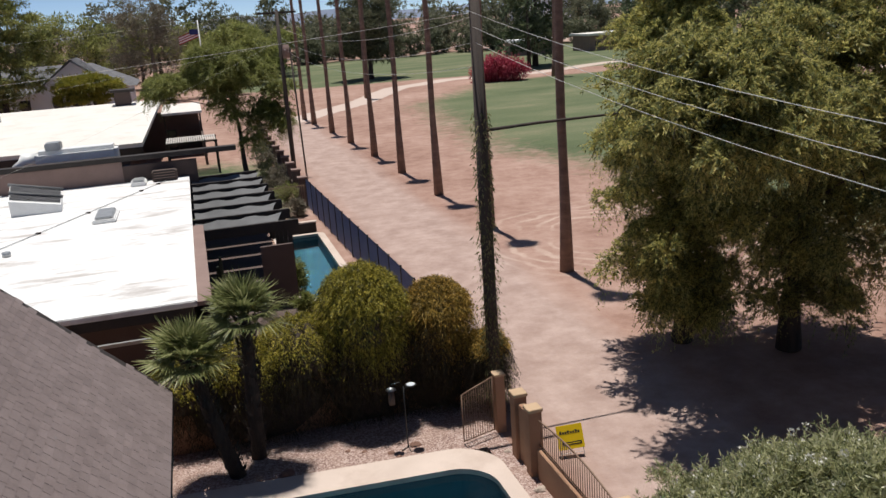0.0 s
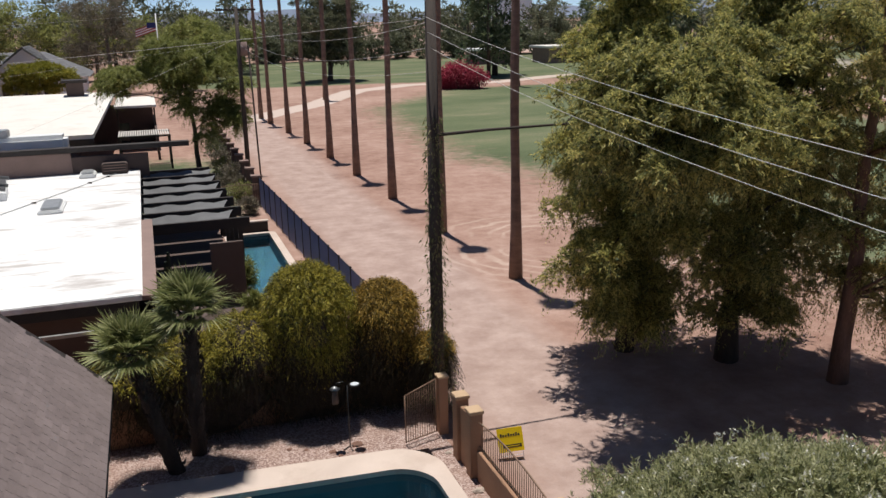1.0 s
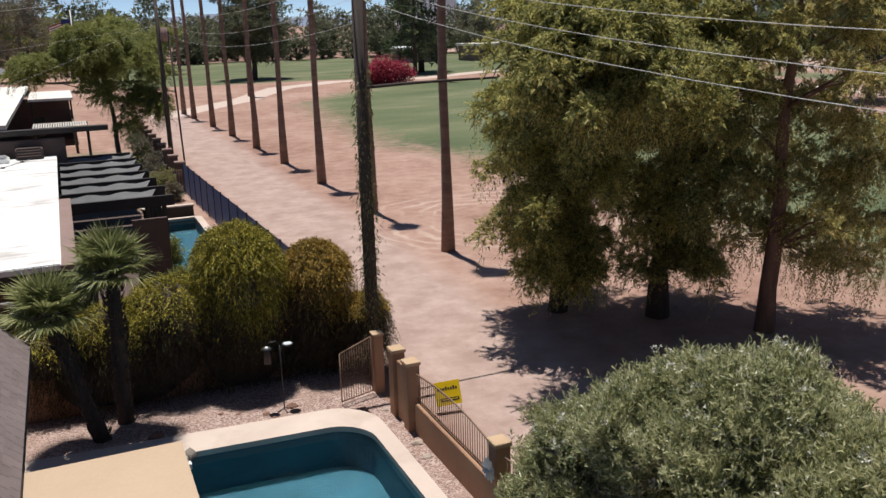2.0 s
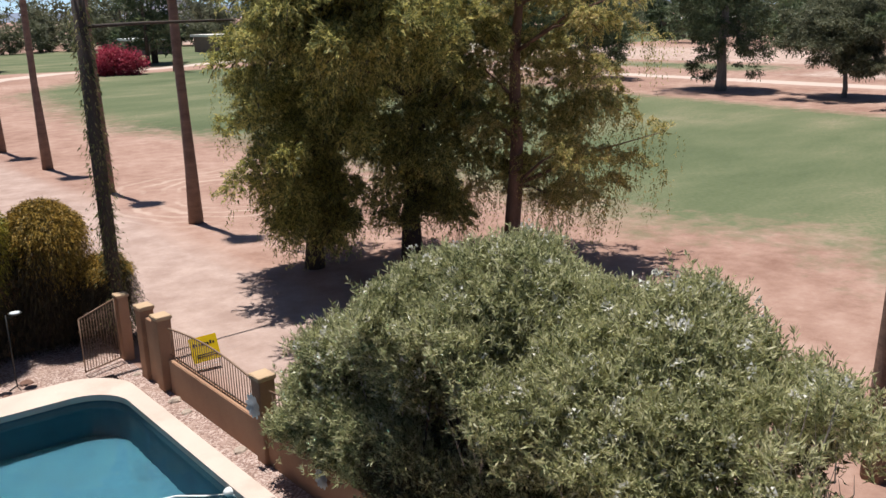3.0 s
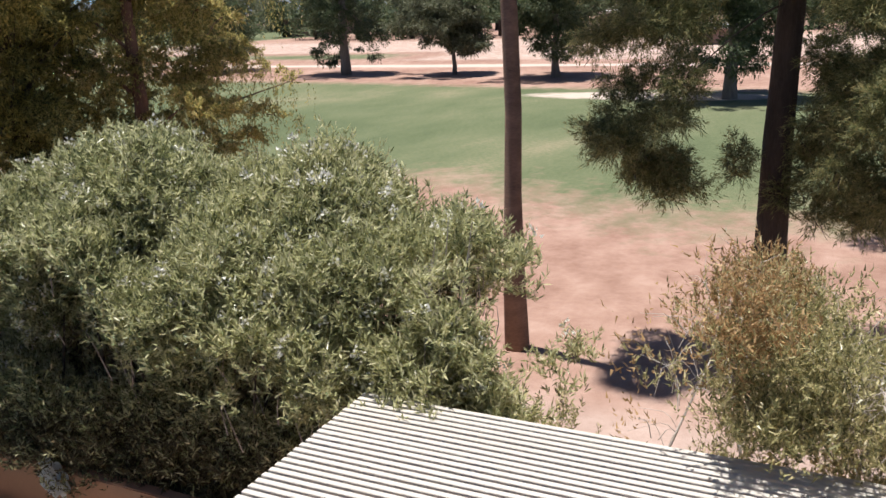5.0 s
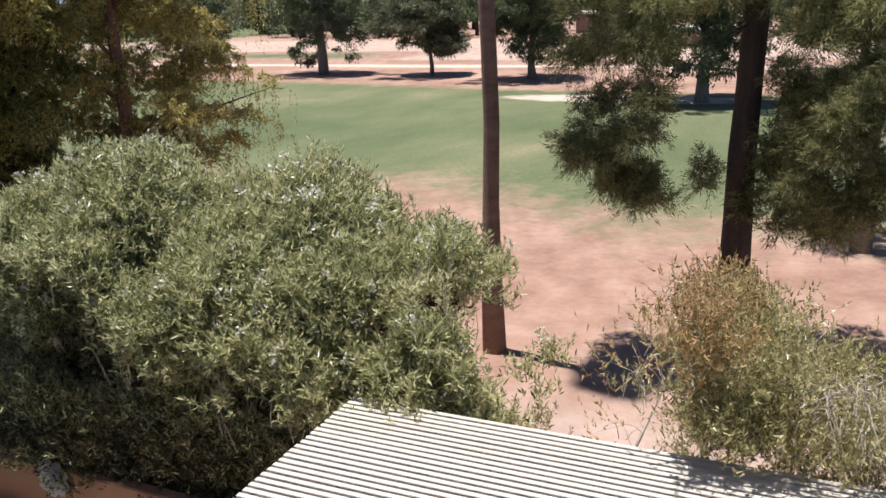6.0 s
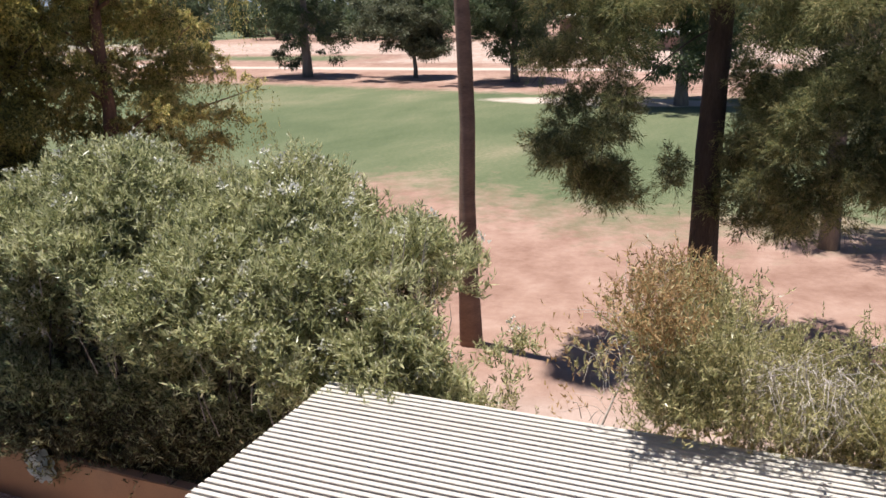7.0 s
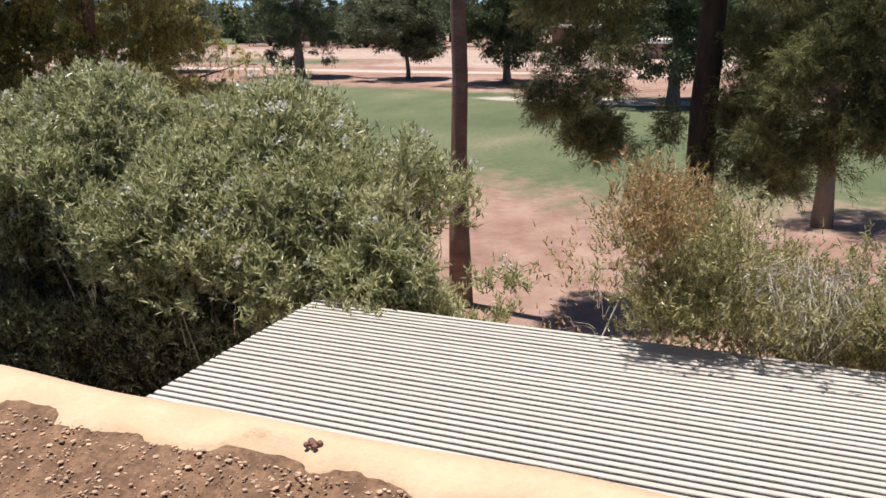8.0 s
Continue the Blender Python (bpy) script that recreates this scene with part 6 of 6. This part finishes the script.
    def twig(a, d, r, bend):
        c = a + d * .5 + Vector((rr_.uniform(-bend, bend), rr_.uniform(-bend, bend), rr_.uniform(0, bend) + .05))
        tube(b, [a, a.lerp(c, .5) + Vector((0, 0, bend * .4)), c, a + d], [r, r * .85, r * .65, r * .35], 4, caps=False)
    for k in range(190):
        y = rr_.gauss(-1.3, .38)
        a = Vector((rr_.uniform(7.25, 7.9), y, rr_.uniform(2.95, 3.4)))
        d = Vector((rr_.uniform(-.8, .0), rr_.uniform(-.55, .35), rr_.uniform(-1.0, .1))).normalized() * rr_.uniform(.2, .75)
        if (a + d).x < 7.28 and (a + d).z < 2.66:
            d.z = 2.66 - a.z
        twig(a, d, rr_.uniform(.003, .0065), .2)
    for k in range(640):
        y = rr_.uniform(-6.0, 1.0)
        a = Vector((rr_.uniform(7.4, 9.2), y, float(height(8.3, y)) - rr_.uniform(.2, 1.2)))
        d = Vector((rr_.uniform(-.7, .5), rr_.uniform(-.8, .8), rr_.uniform(-.2, .9))).normalized() * rr_.uniform(.25, .65)
        if (a + d).x < 7.28 and (a + d).z < 2.66:
            d.z = 2.7 - a.z
        twig(a, d, rr_.uniform(.0035, .0065), .08)
    for y, z, ly in ((-1.3, 3.1, -1.0), (-1.1, 3.0, -.8), (-.7, 3.3, -.4)):
        twig(Vector((8.8, y, z - .3)), Vector((.2, ly, .55)), .009, .12)
    part("twig_work", b, M["twig"], e, "bare pale grey twigs")["kind"] = "stuff"
    for k in range(26):
        y = rr_.uniform(-7, 1.5)
        part("stem", rod([(8.7, y, -0.1), (8.6 + rr_.uniform(-.3, .3), y, 1.2), (8.5 + rr_.uniform(-.7, .7), y + rr_.uniform(-.6, .6), float(top(y)) * .9)], [.03, .022, .008], 6), M["twig"], e)


oleander()
dry_bush()


def hedge_mound(label, blobs, n, material, seed, heads_=1):
    e = thing("vine_hedge", label, "hedge", group="vine-covered hedge along the back wall")
    at, w = sprays(blobs[:heads_], n, 30, 0.30, 0.9, -0.15, 0.2, 0.03)
    c = np.array(blobs[:heads_], float)
    c = c[np.argmin(((at[:, None, :2] - c[None, :, :2]) ** 2).sum(2), 1)]
    crown = at[:, 2] > c[:, 2] + c[:, 5] * (.25 + .22 * RNG.normal(size=len(at)))
    at, w = at[crown], w[crown]
    leaves("foliage", at, w, 0.085, 0.022, material, e, up=0.5)
    # strands that hang down the shaded side, green above; lower ones brown, darkened to paint the shade
    at, w = sprays(blobs, n, 30, 0.42, 1.6, -0.9, -0.2, 0.03)
    ok = at[:, 2] > 0.05
    at, w = at[ok], w[ok]
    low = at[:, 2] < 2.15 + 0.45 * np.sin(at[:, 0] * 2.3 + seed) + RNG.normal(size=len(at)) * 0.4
    leaves("hanging_strand", at[~low], w[~low], 0.09, 0.016, material, e, "green strands hanging in the shade", up=0.0)["kind"] = "stuff"
    leaves("dead_growth", at[low], w[low], 0.11, 0.016, M["shadevine"], e, "brown growth under the green, coloured near black for its shade", up=0.0)
    # solid bark-coloured core, added to stop light passing through the hedge
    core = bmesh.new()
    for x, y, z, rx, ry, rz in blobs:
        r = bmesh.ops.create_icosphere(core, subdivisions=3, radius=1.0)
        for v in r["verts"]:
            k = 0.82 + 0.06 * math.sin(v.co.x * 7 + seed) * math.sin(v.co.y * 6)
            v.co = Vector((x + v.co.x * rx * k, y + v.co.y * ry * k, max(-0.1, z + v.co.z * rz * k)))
    part("woody_core", core, M["bark"], e, "solid dark core added to keep light out of the hedge")


hedge_mound("tall rounded mound of olive vine over the wall", [(4.0, 21.95, 3.2, 1.15, 1.2, 1.35), (4.0, 22.3, 2.2, 1.3, .95, 1.3), (4.0, 22.15, 1.0, 1.5, .55, 1.4)], 3600, M["vine"], 1)
hedge_mound("rounded mound of browning vine over the wall", [(6.15, 21.95, 2.8, .85, 1.05, 1.0), (6.1, 22.35, 1.9, 1.0, .85, 1.1), (6.0, 22.15, 0.9, 1.1, .55, 1.3)], 2900, M["vinebrown"], 2)
hedge_mound("low shoulder of vine hedge beside the palms", [(2.2, 22.2, 2.3, 1.1, 1.1, 1.0), (0.9, 22.3, 1.9, 1.3, 1.0, .9), (-.8, 22.4, 1.6, 1.2, .9, .8), (1.0, 22.15, 1.0, 2.4, .55, 1.3)], 2500, M["vine"], 3, 3)
hedge_mound("small tuft of vine at the pole's foot", [(7.3, 21.2, 1.75, .55, .55, .6), (7.3, 21.3, 1.0, .42, .4, .8)], 800, M["vinebrown"], 4)


def yard_palm(label, base, top, fronds, length):
    e = thing("yard_fan_palm", label, "palm", group="pair of small fan palms")
    b, t = Vector(base), Vector(top)
    path = [b.lerp(t, k / 7) + Vector((0.25 * (k / 7) * (1 - k / 7) * (t.x - b.x), 0, 0)) for k in range(8)]
    part("trunk", rod(path, [.2 - .008 * k for k in range(8)], 12, 0.08), M["bark"], e)
    fib = np.array([b.lerp(t, s) for s in RNG.random(500) ** .7])
    a = RNG.uniform(0, 6.28, 500)
    off = np.stack([np.cos(a), np.sin(a), np.zeros(500)], 1) * .2
    leaves("stub_cover", fib + off, off * 2 + np.array([0, 0, .8]), 0.2, 0.05, M["bark"], e, "old leaf stubs on the trunk")["kind"] = "stuff"
    palm_head(e, tuple(t), fronds, length, M["frond"], 0.0)


yard_palm("small fan palm leaning over the gravel", (0.2, 20.2, -0.1), (-0.55, 20.1, 3.35), 34, 1.22)
yard_palm("taller fan palm beside the vine hedge", (0.75, 21.0, -0.1), (0.85, 20.35, 4.1), 34, 1.22)


# ---- small things in the yard ----
def bird_feeder():
    e = thing("bird_feeder", "black feeder pole with hanging feeder and blue-white dish", "bird feeder")
    x, y = 4.54, 19.87
    part("pole", rod([(x, y, -0.05), (x, y, 1.77)], 0.016, 8), M["blackmetal"], e)
    part("hook", rod([(x, y, 1.77), (x - .1, y, 1.89), (x - .28, y, 1.87), (x - .33, y, 1.77)], 0.012, 6), M["blackmetal"], e)
    part("foot", rod([(x - .2, y - .15, 0.03), (x, y, .05), (x + .2, y - .1, 0.03)], 0.014, 6), M["blackmetal"], e)
    t = part("seed_tube", rod([(x - .33, y, 1.32), (x - .33, y, 1.72)], [.09, .07], 12), M["brownwall"], e)
    part("lid", rod([(x - .33, y, 1.72), (x - .33, y, 1.79)], [.14, .02], 12), M["galv"], t)
    d = part("dish", rod([(x + .2, y, 1.73), (x + .2, y, 1.77)], [.1, .15], 16), M["blackmetal"], e)
    part("water_disc", rod([(x + .2, y, 1.772), (x + .2, y, 1.785)], .11, 16), M["agave"], d, "pale blue dish")
    part("bracket", rod([(x, y, 1.67), (x + .2, y, 1.73)], 0.012, 6), M["blackmetal"], e)


bird_feeder()


def yard_sign():
    e = thing("yard_sign", "yellow yard sign with black print on metal legs", "sign")
    m = pose(8.24, 17.6, 0, -22, -3.5, -10)

    def put(name, bm, mat, label="", par=e):
        bmesh.ops.transform(bm, verts=bm.verts, matrix=m)
        return part(name, bm, mat, par, label)
    p = put("panel", block(-.33, -.012, .26, .33, .012, .86, bev=.004), M["yellow"], "yellow plastic panel")
    for k in range(8):
        put("print_bar", block(-.26 + .066 * k, -.018, .64, -.212 + .066 * k, -.0125, .70 + .025 * (k % 3 == 0)), M["black"], par=p)
    put("print_band", block(-.22, -.018, .36, .27, -.0125, .44), M["black"], par=p)
    put("print_bar", block(-.18, -.021, .39, .23, -.0185, .41), M["yellow"], par=p)
    for x in (-.29, .29):
        put("leg", rod([(x, 0.015, -.1), (x, 0.015, .74)], .009, 6), M["white"])
    put("cross_wire", rod([(-.29, .015, .16), (.29, .015, .16)], .007, 6), M["white"])


yard_sign()


def rosette(x, y, z, r, label):
    e = thing("wall_flower_ornament", label, "ornament", group="metal flowers on the wall")
    for ringk, (n, rr_, tilt) in enumerate(((9, r, .25), (8, r * .75, .6), (6, r * .5, 1.0))):
        for k in range(n):
            a = 2 * math.pi * k / n + ringk * .3
            c, s = math.cos(a), math.sin(a)
            b = bmesh.new()
            out, sd = Vector((0, c, s)), Vector((0, -s, c))
            nrm = Vector((-1, 0, 0))
            o = Vector((x - .02 - .02 * ringk, y, z))
            pts = [o + out * rr_ * u + sd * rr_ * v + nrm * tilt * rr_ * (.1 + .5 * u) for u, v in ((.05, 0), (.35, .2), (.7, .27), (.95, .13), (1.0, 0), (.95, -.13), (.7, -.27), (.35, -.2))]
            b.faces.new([b.verts.new(q) for q in pts])
            bmesh.ops.solidify(b, geom=b.faces[:], thickness=.006)
            part("petal", b, M["agave"], e)
    part("backing", block(x - .02, y - .05, z - .05, x + .01, y + .05, z + .05), M["galv"], e)


rosette(7.06, 8.52, 0.70, 0.31, "pale blue tin flower fixed to the low wall")
rosette(7.06, 10.85, 0.55, 0.2, "grey tin flower fixed to the low wall")
rosette(6.95, 12.88, 1.22, 0.26, "large grey tin flower on the wall pillar")


def rock(x, y, s, material, label):
    b = bmesh.new()
    r = bmesh.ops.create_icosphere(b, subdivisions=2, radius=1.0)
    q = random.uniform(0, 9)
    for v in r["verts"]:
        k = 1 + .25 * math.sin(v.co.x * 3 + q) * math.sin(v.co.y * 4 + q)
        v.co = Vector((x + v.co.x * s * k, y + v.co.y * s * .8 * k, max(-.03, .012 + v.co.z * s * .55 * k)))
    tagged(obj("garden_rock", b, material), label, "rock", group="rocks on the gravel")


for rx_, ry_, rs_, mt_ in ((4.05, 19.75, .11, "rock"), (4.75, 19.9, .17, "rock"), (4.2, 19.5, .08, "rock"), (1.35, 19.75, .2, "rock"), (3.0, 20.3, .08, "rock"), (3.4, 20.1, .07, "rock"), (6.85, 18.6, .11, "stone"), (6.9, 16.6, .16, "stone"), (6.85, 15.9, .13, "stone"), (6.9, 13.6, .15, "stone"), (6.88, 9.6, .18, "stone"), (6.9, 10.0, .14, "stone")):
    rock(rx_, ry_, rs_, M[mt_], "rounded reddish rock lying on gravel" if mt_ == "rock" else "pale broken rock beside the wall")


def flag():
    e = thing("flagpole", "white flagpole with a striped flag", "flagpole")
    x, y = 3.1, 140
    part("pole", rod([(x, y, -.1), (x, y, 12.4)], .09, 8), M["white"], e)
    for k in range(7):
        v, f = [], []
        for i in range(12):
            q = i / 11
            for z in (9.9 + .17 * k, 10.07 + .17 * k):
                v.append((x - .1 - 3.0 * q, y + .12 * math.sin(q * 7), z - 1.0 * q))
        f = [(2 * i, 2 * i + 1, 2 * i + 3, 2 * i + 2) for i in range(11)]
        raw("stripe", v, f, M["flagred" if k % 2 == 0 else "white"], e)
    part("canton", block(x - 1.4, y - .16, 10.3, x - .1, y - .13, 11.1), M["flagblue"], e)


flag()


def far_buildings():
    for x, y, w, d, h, mt in ((80, 196, 9, 8, 3.6, "white"), (98, 190, 14, 9, 4, "creamroof"), (196, 92, 26, 12, 4.5, "white"), (190, 40, 30, 12, 4.2, "creamroof"), (185, -10, 24, 12, 4.5, "white"), (205, 130, 24, 12, 5, "white"), (140, 330, 20, 16, 22, "whitewall"), (128, 16, 10, 6, 2.6, "white")):
        e = thing("low_building", "low pale building beyond the golf course", "building")
        part("wall", block(x - w / 2, y - d / 2, -.2, x + w / 2, y + d / 2, h - .5), M["mauvewall" if h < 10 else mt], e)
        part("roof", block(x - w / 2 - .6, y - d / 2 - .6, h - .5, x + w / 2 + .6, y + d / 2 + .6, h), M[mt], e)
        for k in range(int(w // 4)):
            part("window", block(x - w / 2 + 1.5 + 4 * k, y - d / 2 - .06, 1.0, x - w / 2 + 3 + 4 * k, y - d / 2 - .01, 2.3), M["glass"], e)


far_buildings()


def pool_hose():
    e = thing("pool_cleaner_hose", "white floating pool hose with a round float", "hose")
    pts = [(4.2, 13.6, -.11), (4.99, 13.21, -.105), (5.35, 13.1, -.105), (5.73, 12.74, -.1), (6.1, 12.5, -.09), (6.2, 12.15, -.1), (6.17, 11.7, -.11), (5.9, 11.3, -.2)]
    part("hose", rod(pts, 0.022, 8), M["white"], e)
    b = bmesh.new()
    r = bmesh.ops.create_uvsphere(b, u_segments=12, v_segments=8, radius=0.1)
    bmesh.ops.transform(b, verts=r["verts"], matrix=pose(6.1, 12.5, -.05) @ Matrix.Diagonal((1.2, 1, .8, 1)))
    part("float", b, M["white"], e)


pool_hose()
spa = thing("spa_wall", "dark raised wall with pale cap at the pool's end", "wall")
part("wall", block(3.4, 45.0, -0.1, 5.9, 45.25, 0.55), M["darkwood"], spa)
part("cap", block(3.3, 44.95, 0.55, 5.95, 45.3, 0.62, bev=0.01), M["deck"], spa)


# ---- planting along the neighbours' fence ----
def yard_shrub(x, y, h, r, mat, label, n=60):
    e = thing("yard_shrub", label, "shrub", group="shrubs along the neighbours' fence")
    p, d = in_blobs(n, [(x, y, h * .6, r, r, h * .42), (x + r * .4, y - r * .3, h * .4, r * .7, r * .7, h * .35)], 0.3, 0.35)
    p[:, 2] = np.maximum(p[:, 2], .08)
    at, w = tufts(p, d, 44, 0.2, 1.0, 0.1)
    leaves("foliage", at, w, 0.15, 0.05, M[mat], e)
    for k in range(3):
        part("stem", rod([(x, y, -.1), (x + random.uniform(-.3, .3) * r, y + random.uniform(-.3, .3) * r, h * .6)], [.04, .012], 5), M["bark"], e)


for sx, sy, sh, sr, sm in ((5.2, 53.5, 1.2, .8, "mesquite"), (4.6, 56.0, 1.3, .8, "drybranch"), (5.3, 58.8, 1.6, .8, "drybranch"), (5.0, 62.0, 1.5, .9, "mesquite"), (5.4, 66.0, 1.6, .9, "drybranch"), (5.3, 70.5, 1.6, .9, "fartree2"),
                           (5.2, 75.0, 2.0, 1.0, "fartree2"), (5.4, 49.5, 0.9, .5, "drybranch"), (3.3, 52.6, 1.1, .7, "fartree"), (3.45, 31.6, 0.9, .35, "mesquite"), (3.5, 34.6, 1.3, .35, "mesquite")):
    yard_shrub(sx, sy, sh, sr, sm, "dusty dark green shrub beside the fence" if sr > .6 else "small scrubby plant beside the pool fence")


def cactus(x, y, h, label):
    e = thing("column_cactus", label, "cactus", group="column cacti beside the terrace")
    for k in range(4):
        a = k * 1.6
        b = bmesh.new()
        n = 16
        px, py, hh = x + .13 * math.cos(a), y + .13 * math.sin(a), h * (1 - .17 * k)
        rings = []
        for i in range(9):
            s = i / 8
            r = .085 * (1 if s < .9 else .6) * (.9 + .1 * math.sin(s * 9))
            rings.append([b.verts.new((px + r * (1 if j % 2 else .78) * math.cos(6.283 * j / n), py + r * (1 if j % 2 else .78) * math.sin(6.283 * j / n), -.05 + hh * s)) for j in range(n)])
        for r0, r1 in zip(rings, rings[1:]):
            for j in range(n):
                b.faces.new((r0[j], r0[(j + 1) % n], r1[(j + 1) % n], r1[j]))
        b.faces.new(rings[-1])
        part("column", b, M["cactus"], e)


cactus(0.35, 31.2, 2.1, "clump of dark ribbed column cactus by the terrace")
cactus(0.45, 33.4, 2.4, "clump of tall dark ribbed column cactus by the terrace")
cactus(0.4, 29.3, 1.8, "low clump of dark ribbed column cactus by the terrace")


def roof_pebbles():
    """Loose stones on the gritty roof, too many to count."""
    n = 11000
    x, y = 1.36 - 1.3 * RNG.random(n) ** 1.2, RNG.uniform(-3.2, 2.6, n)
    r = 0.002 + 0.0075 * RNG.random(n) ** 2
    ico = bmesh.new()
    bmesh.ops.create_icosphere(ico, subdivisions=1, radius=1.0)
    vs, fs = np.array([v.co for v in ico.verts]), np.array([[v.index for v in f.verts] for f in ico.faces])
    ico.free()
    sh = RNG.uniform(0.4, 1.6, (n, 1, 3)) * np.array([1, 1, 0.55])
    v = vs[None] * sh * r[:, None, None] + np.stack([x, y, 4.247 + r * .3 + .034 * np.clip((x - 1.05) / .35, 0, 1) ** 1.3], 1)[:, None]
    f = fs[None] + (np.arange(n) * len(vs))[:, None, None]
    tagged(raw("roof_pebbles", v.reshape(-1, 3), f.reshape(-1, 3), M["pebble"]), "loose brown and tan stones on the flat roof", "stones", kind="stuff")


roof_pebbles()


def eave_fixture():
    e = thing("eave_lamp", "grey lamp with white bracket on the patio roof edge", "lamp")
    b = bmesh.new()
    q = bmesh.ops.create_icosphere(b, subdivisions=2, radius=.11)
    for v in q["verts"]:
        k = 1 + .15 * math.sin(v.co.x * 29 + 1) * math.sin(v.co.y * 33)
        v.co = Vector((1.50 + v.co.x * k * 1.0, 13.28 + v.co.y * k * 1.2, 2.66 + v.co.z * .9 * k))
    part("lamp_head", b, M["greybark"], e)
    part("bracket", block(1.40, 13.02, 2.52, 1.50, 13.16, 2.62, bev=.01), M["white"], e)
    part("mount", block(1.38, 13.1, 2.58, 1.46, 13.4, 2.70, bev=.008), M["galv"], e)


eave_fixture()


# ---- roof shingles, in courses from the eave ----
def shingles():
    ridge_x, ridge_z, eave_x, eave_z, y1, y0 = ROOF
    run, rise = eave_x - ridge_x, ridge_z - eave_z
    L = math.hypot(run, rise)
    sx, sz = -run / L, rise / L
    nx, nz = rise / L, run / L
    course, wid, th = 0.17, 0.31, 0.007
    variants = []
    for k in range(4):
        w = wid * (0.82 + 0.12 * k)
        b = bmesh.new()
        q = [(0, 0, th), (0, w - .012, th), (course + .03, w - .012, .002), (course + .03, 0, .002), (0, 0, -.012), (0, w - .012, -.012)]
        vs = [b.verts.new((s * sx + h * nx, y, s * sz + h * nz)) for s, y, h in q]
        b.faces.new((vs[0], vs[1], vs[2], vs[3])[::-1])
        b.faces.new((vs[0], vs[4], vs[5], vs[1])[::-1])
        me = bpy.data.meshes.new("shingle")
        bmesh.ops.recalc_face_normals(b, faces=b.faces)
        b.to_mesh(me)
        b.free()
        me.materials.append(M["shingle"])
        variants.append((me, w, np.array([v.co[:] for v in me.vertices]), [tuple(p.vertices) for p in me.polygons]))
    rr_ = random.Random(12)
    made, av, af = 0, [], []
    n = int(L / course)
    for c in range(n):
        y = y1 - rr_.uniform(0, .3)
        x, z = eave_x + sx * course * c, eave_z + sz * course * c
        while y > y0 + .4:
            me, w, vv, ff = variants[rr_.randrange(4)]
            y -= w
            if made < 300 and c < 40 and 16.6 < y:
                o = new("shingle", me)
                o.parent, o.location = wing, (x, y, z)
                made += 1
            else:
                av.append(vv + np.array([x, y, z]))
                af.append(ff)
    verts = np.concatenate(av)
    m = len(av[0])
    faces = np.array([[k * m + i for i in f] for k, ff in enumerate(af) for f in ff])
    o = raw("shingle_field", verts, faces, M["shingle"], wing)
    o["kind"] = "stuff"


shingles()
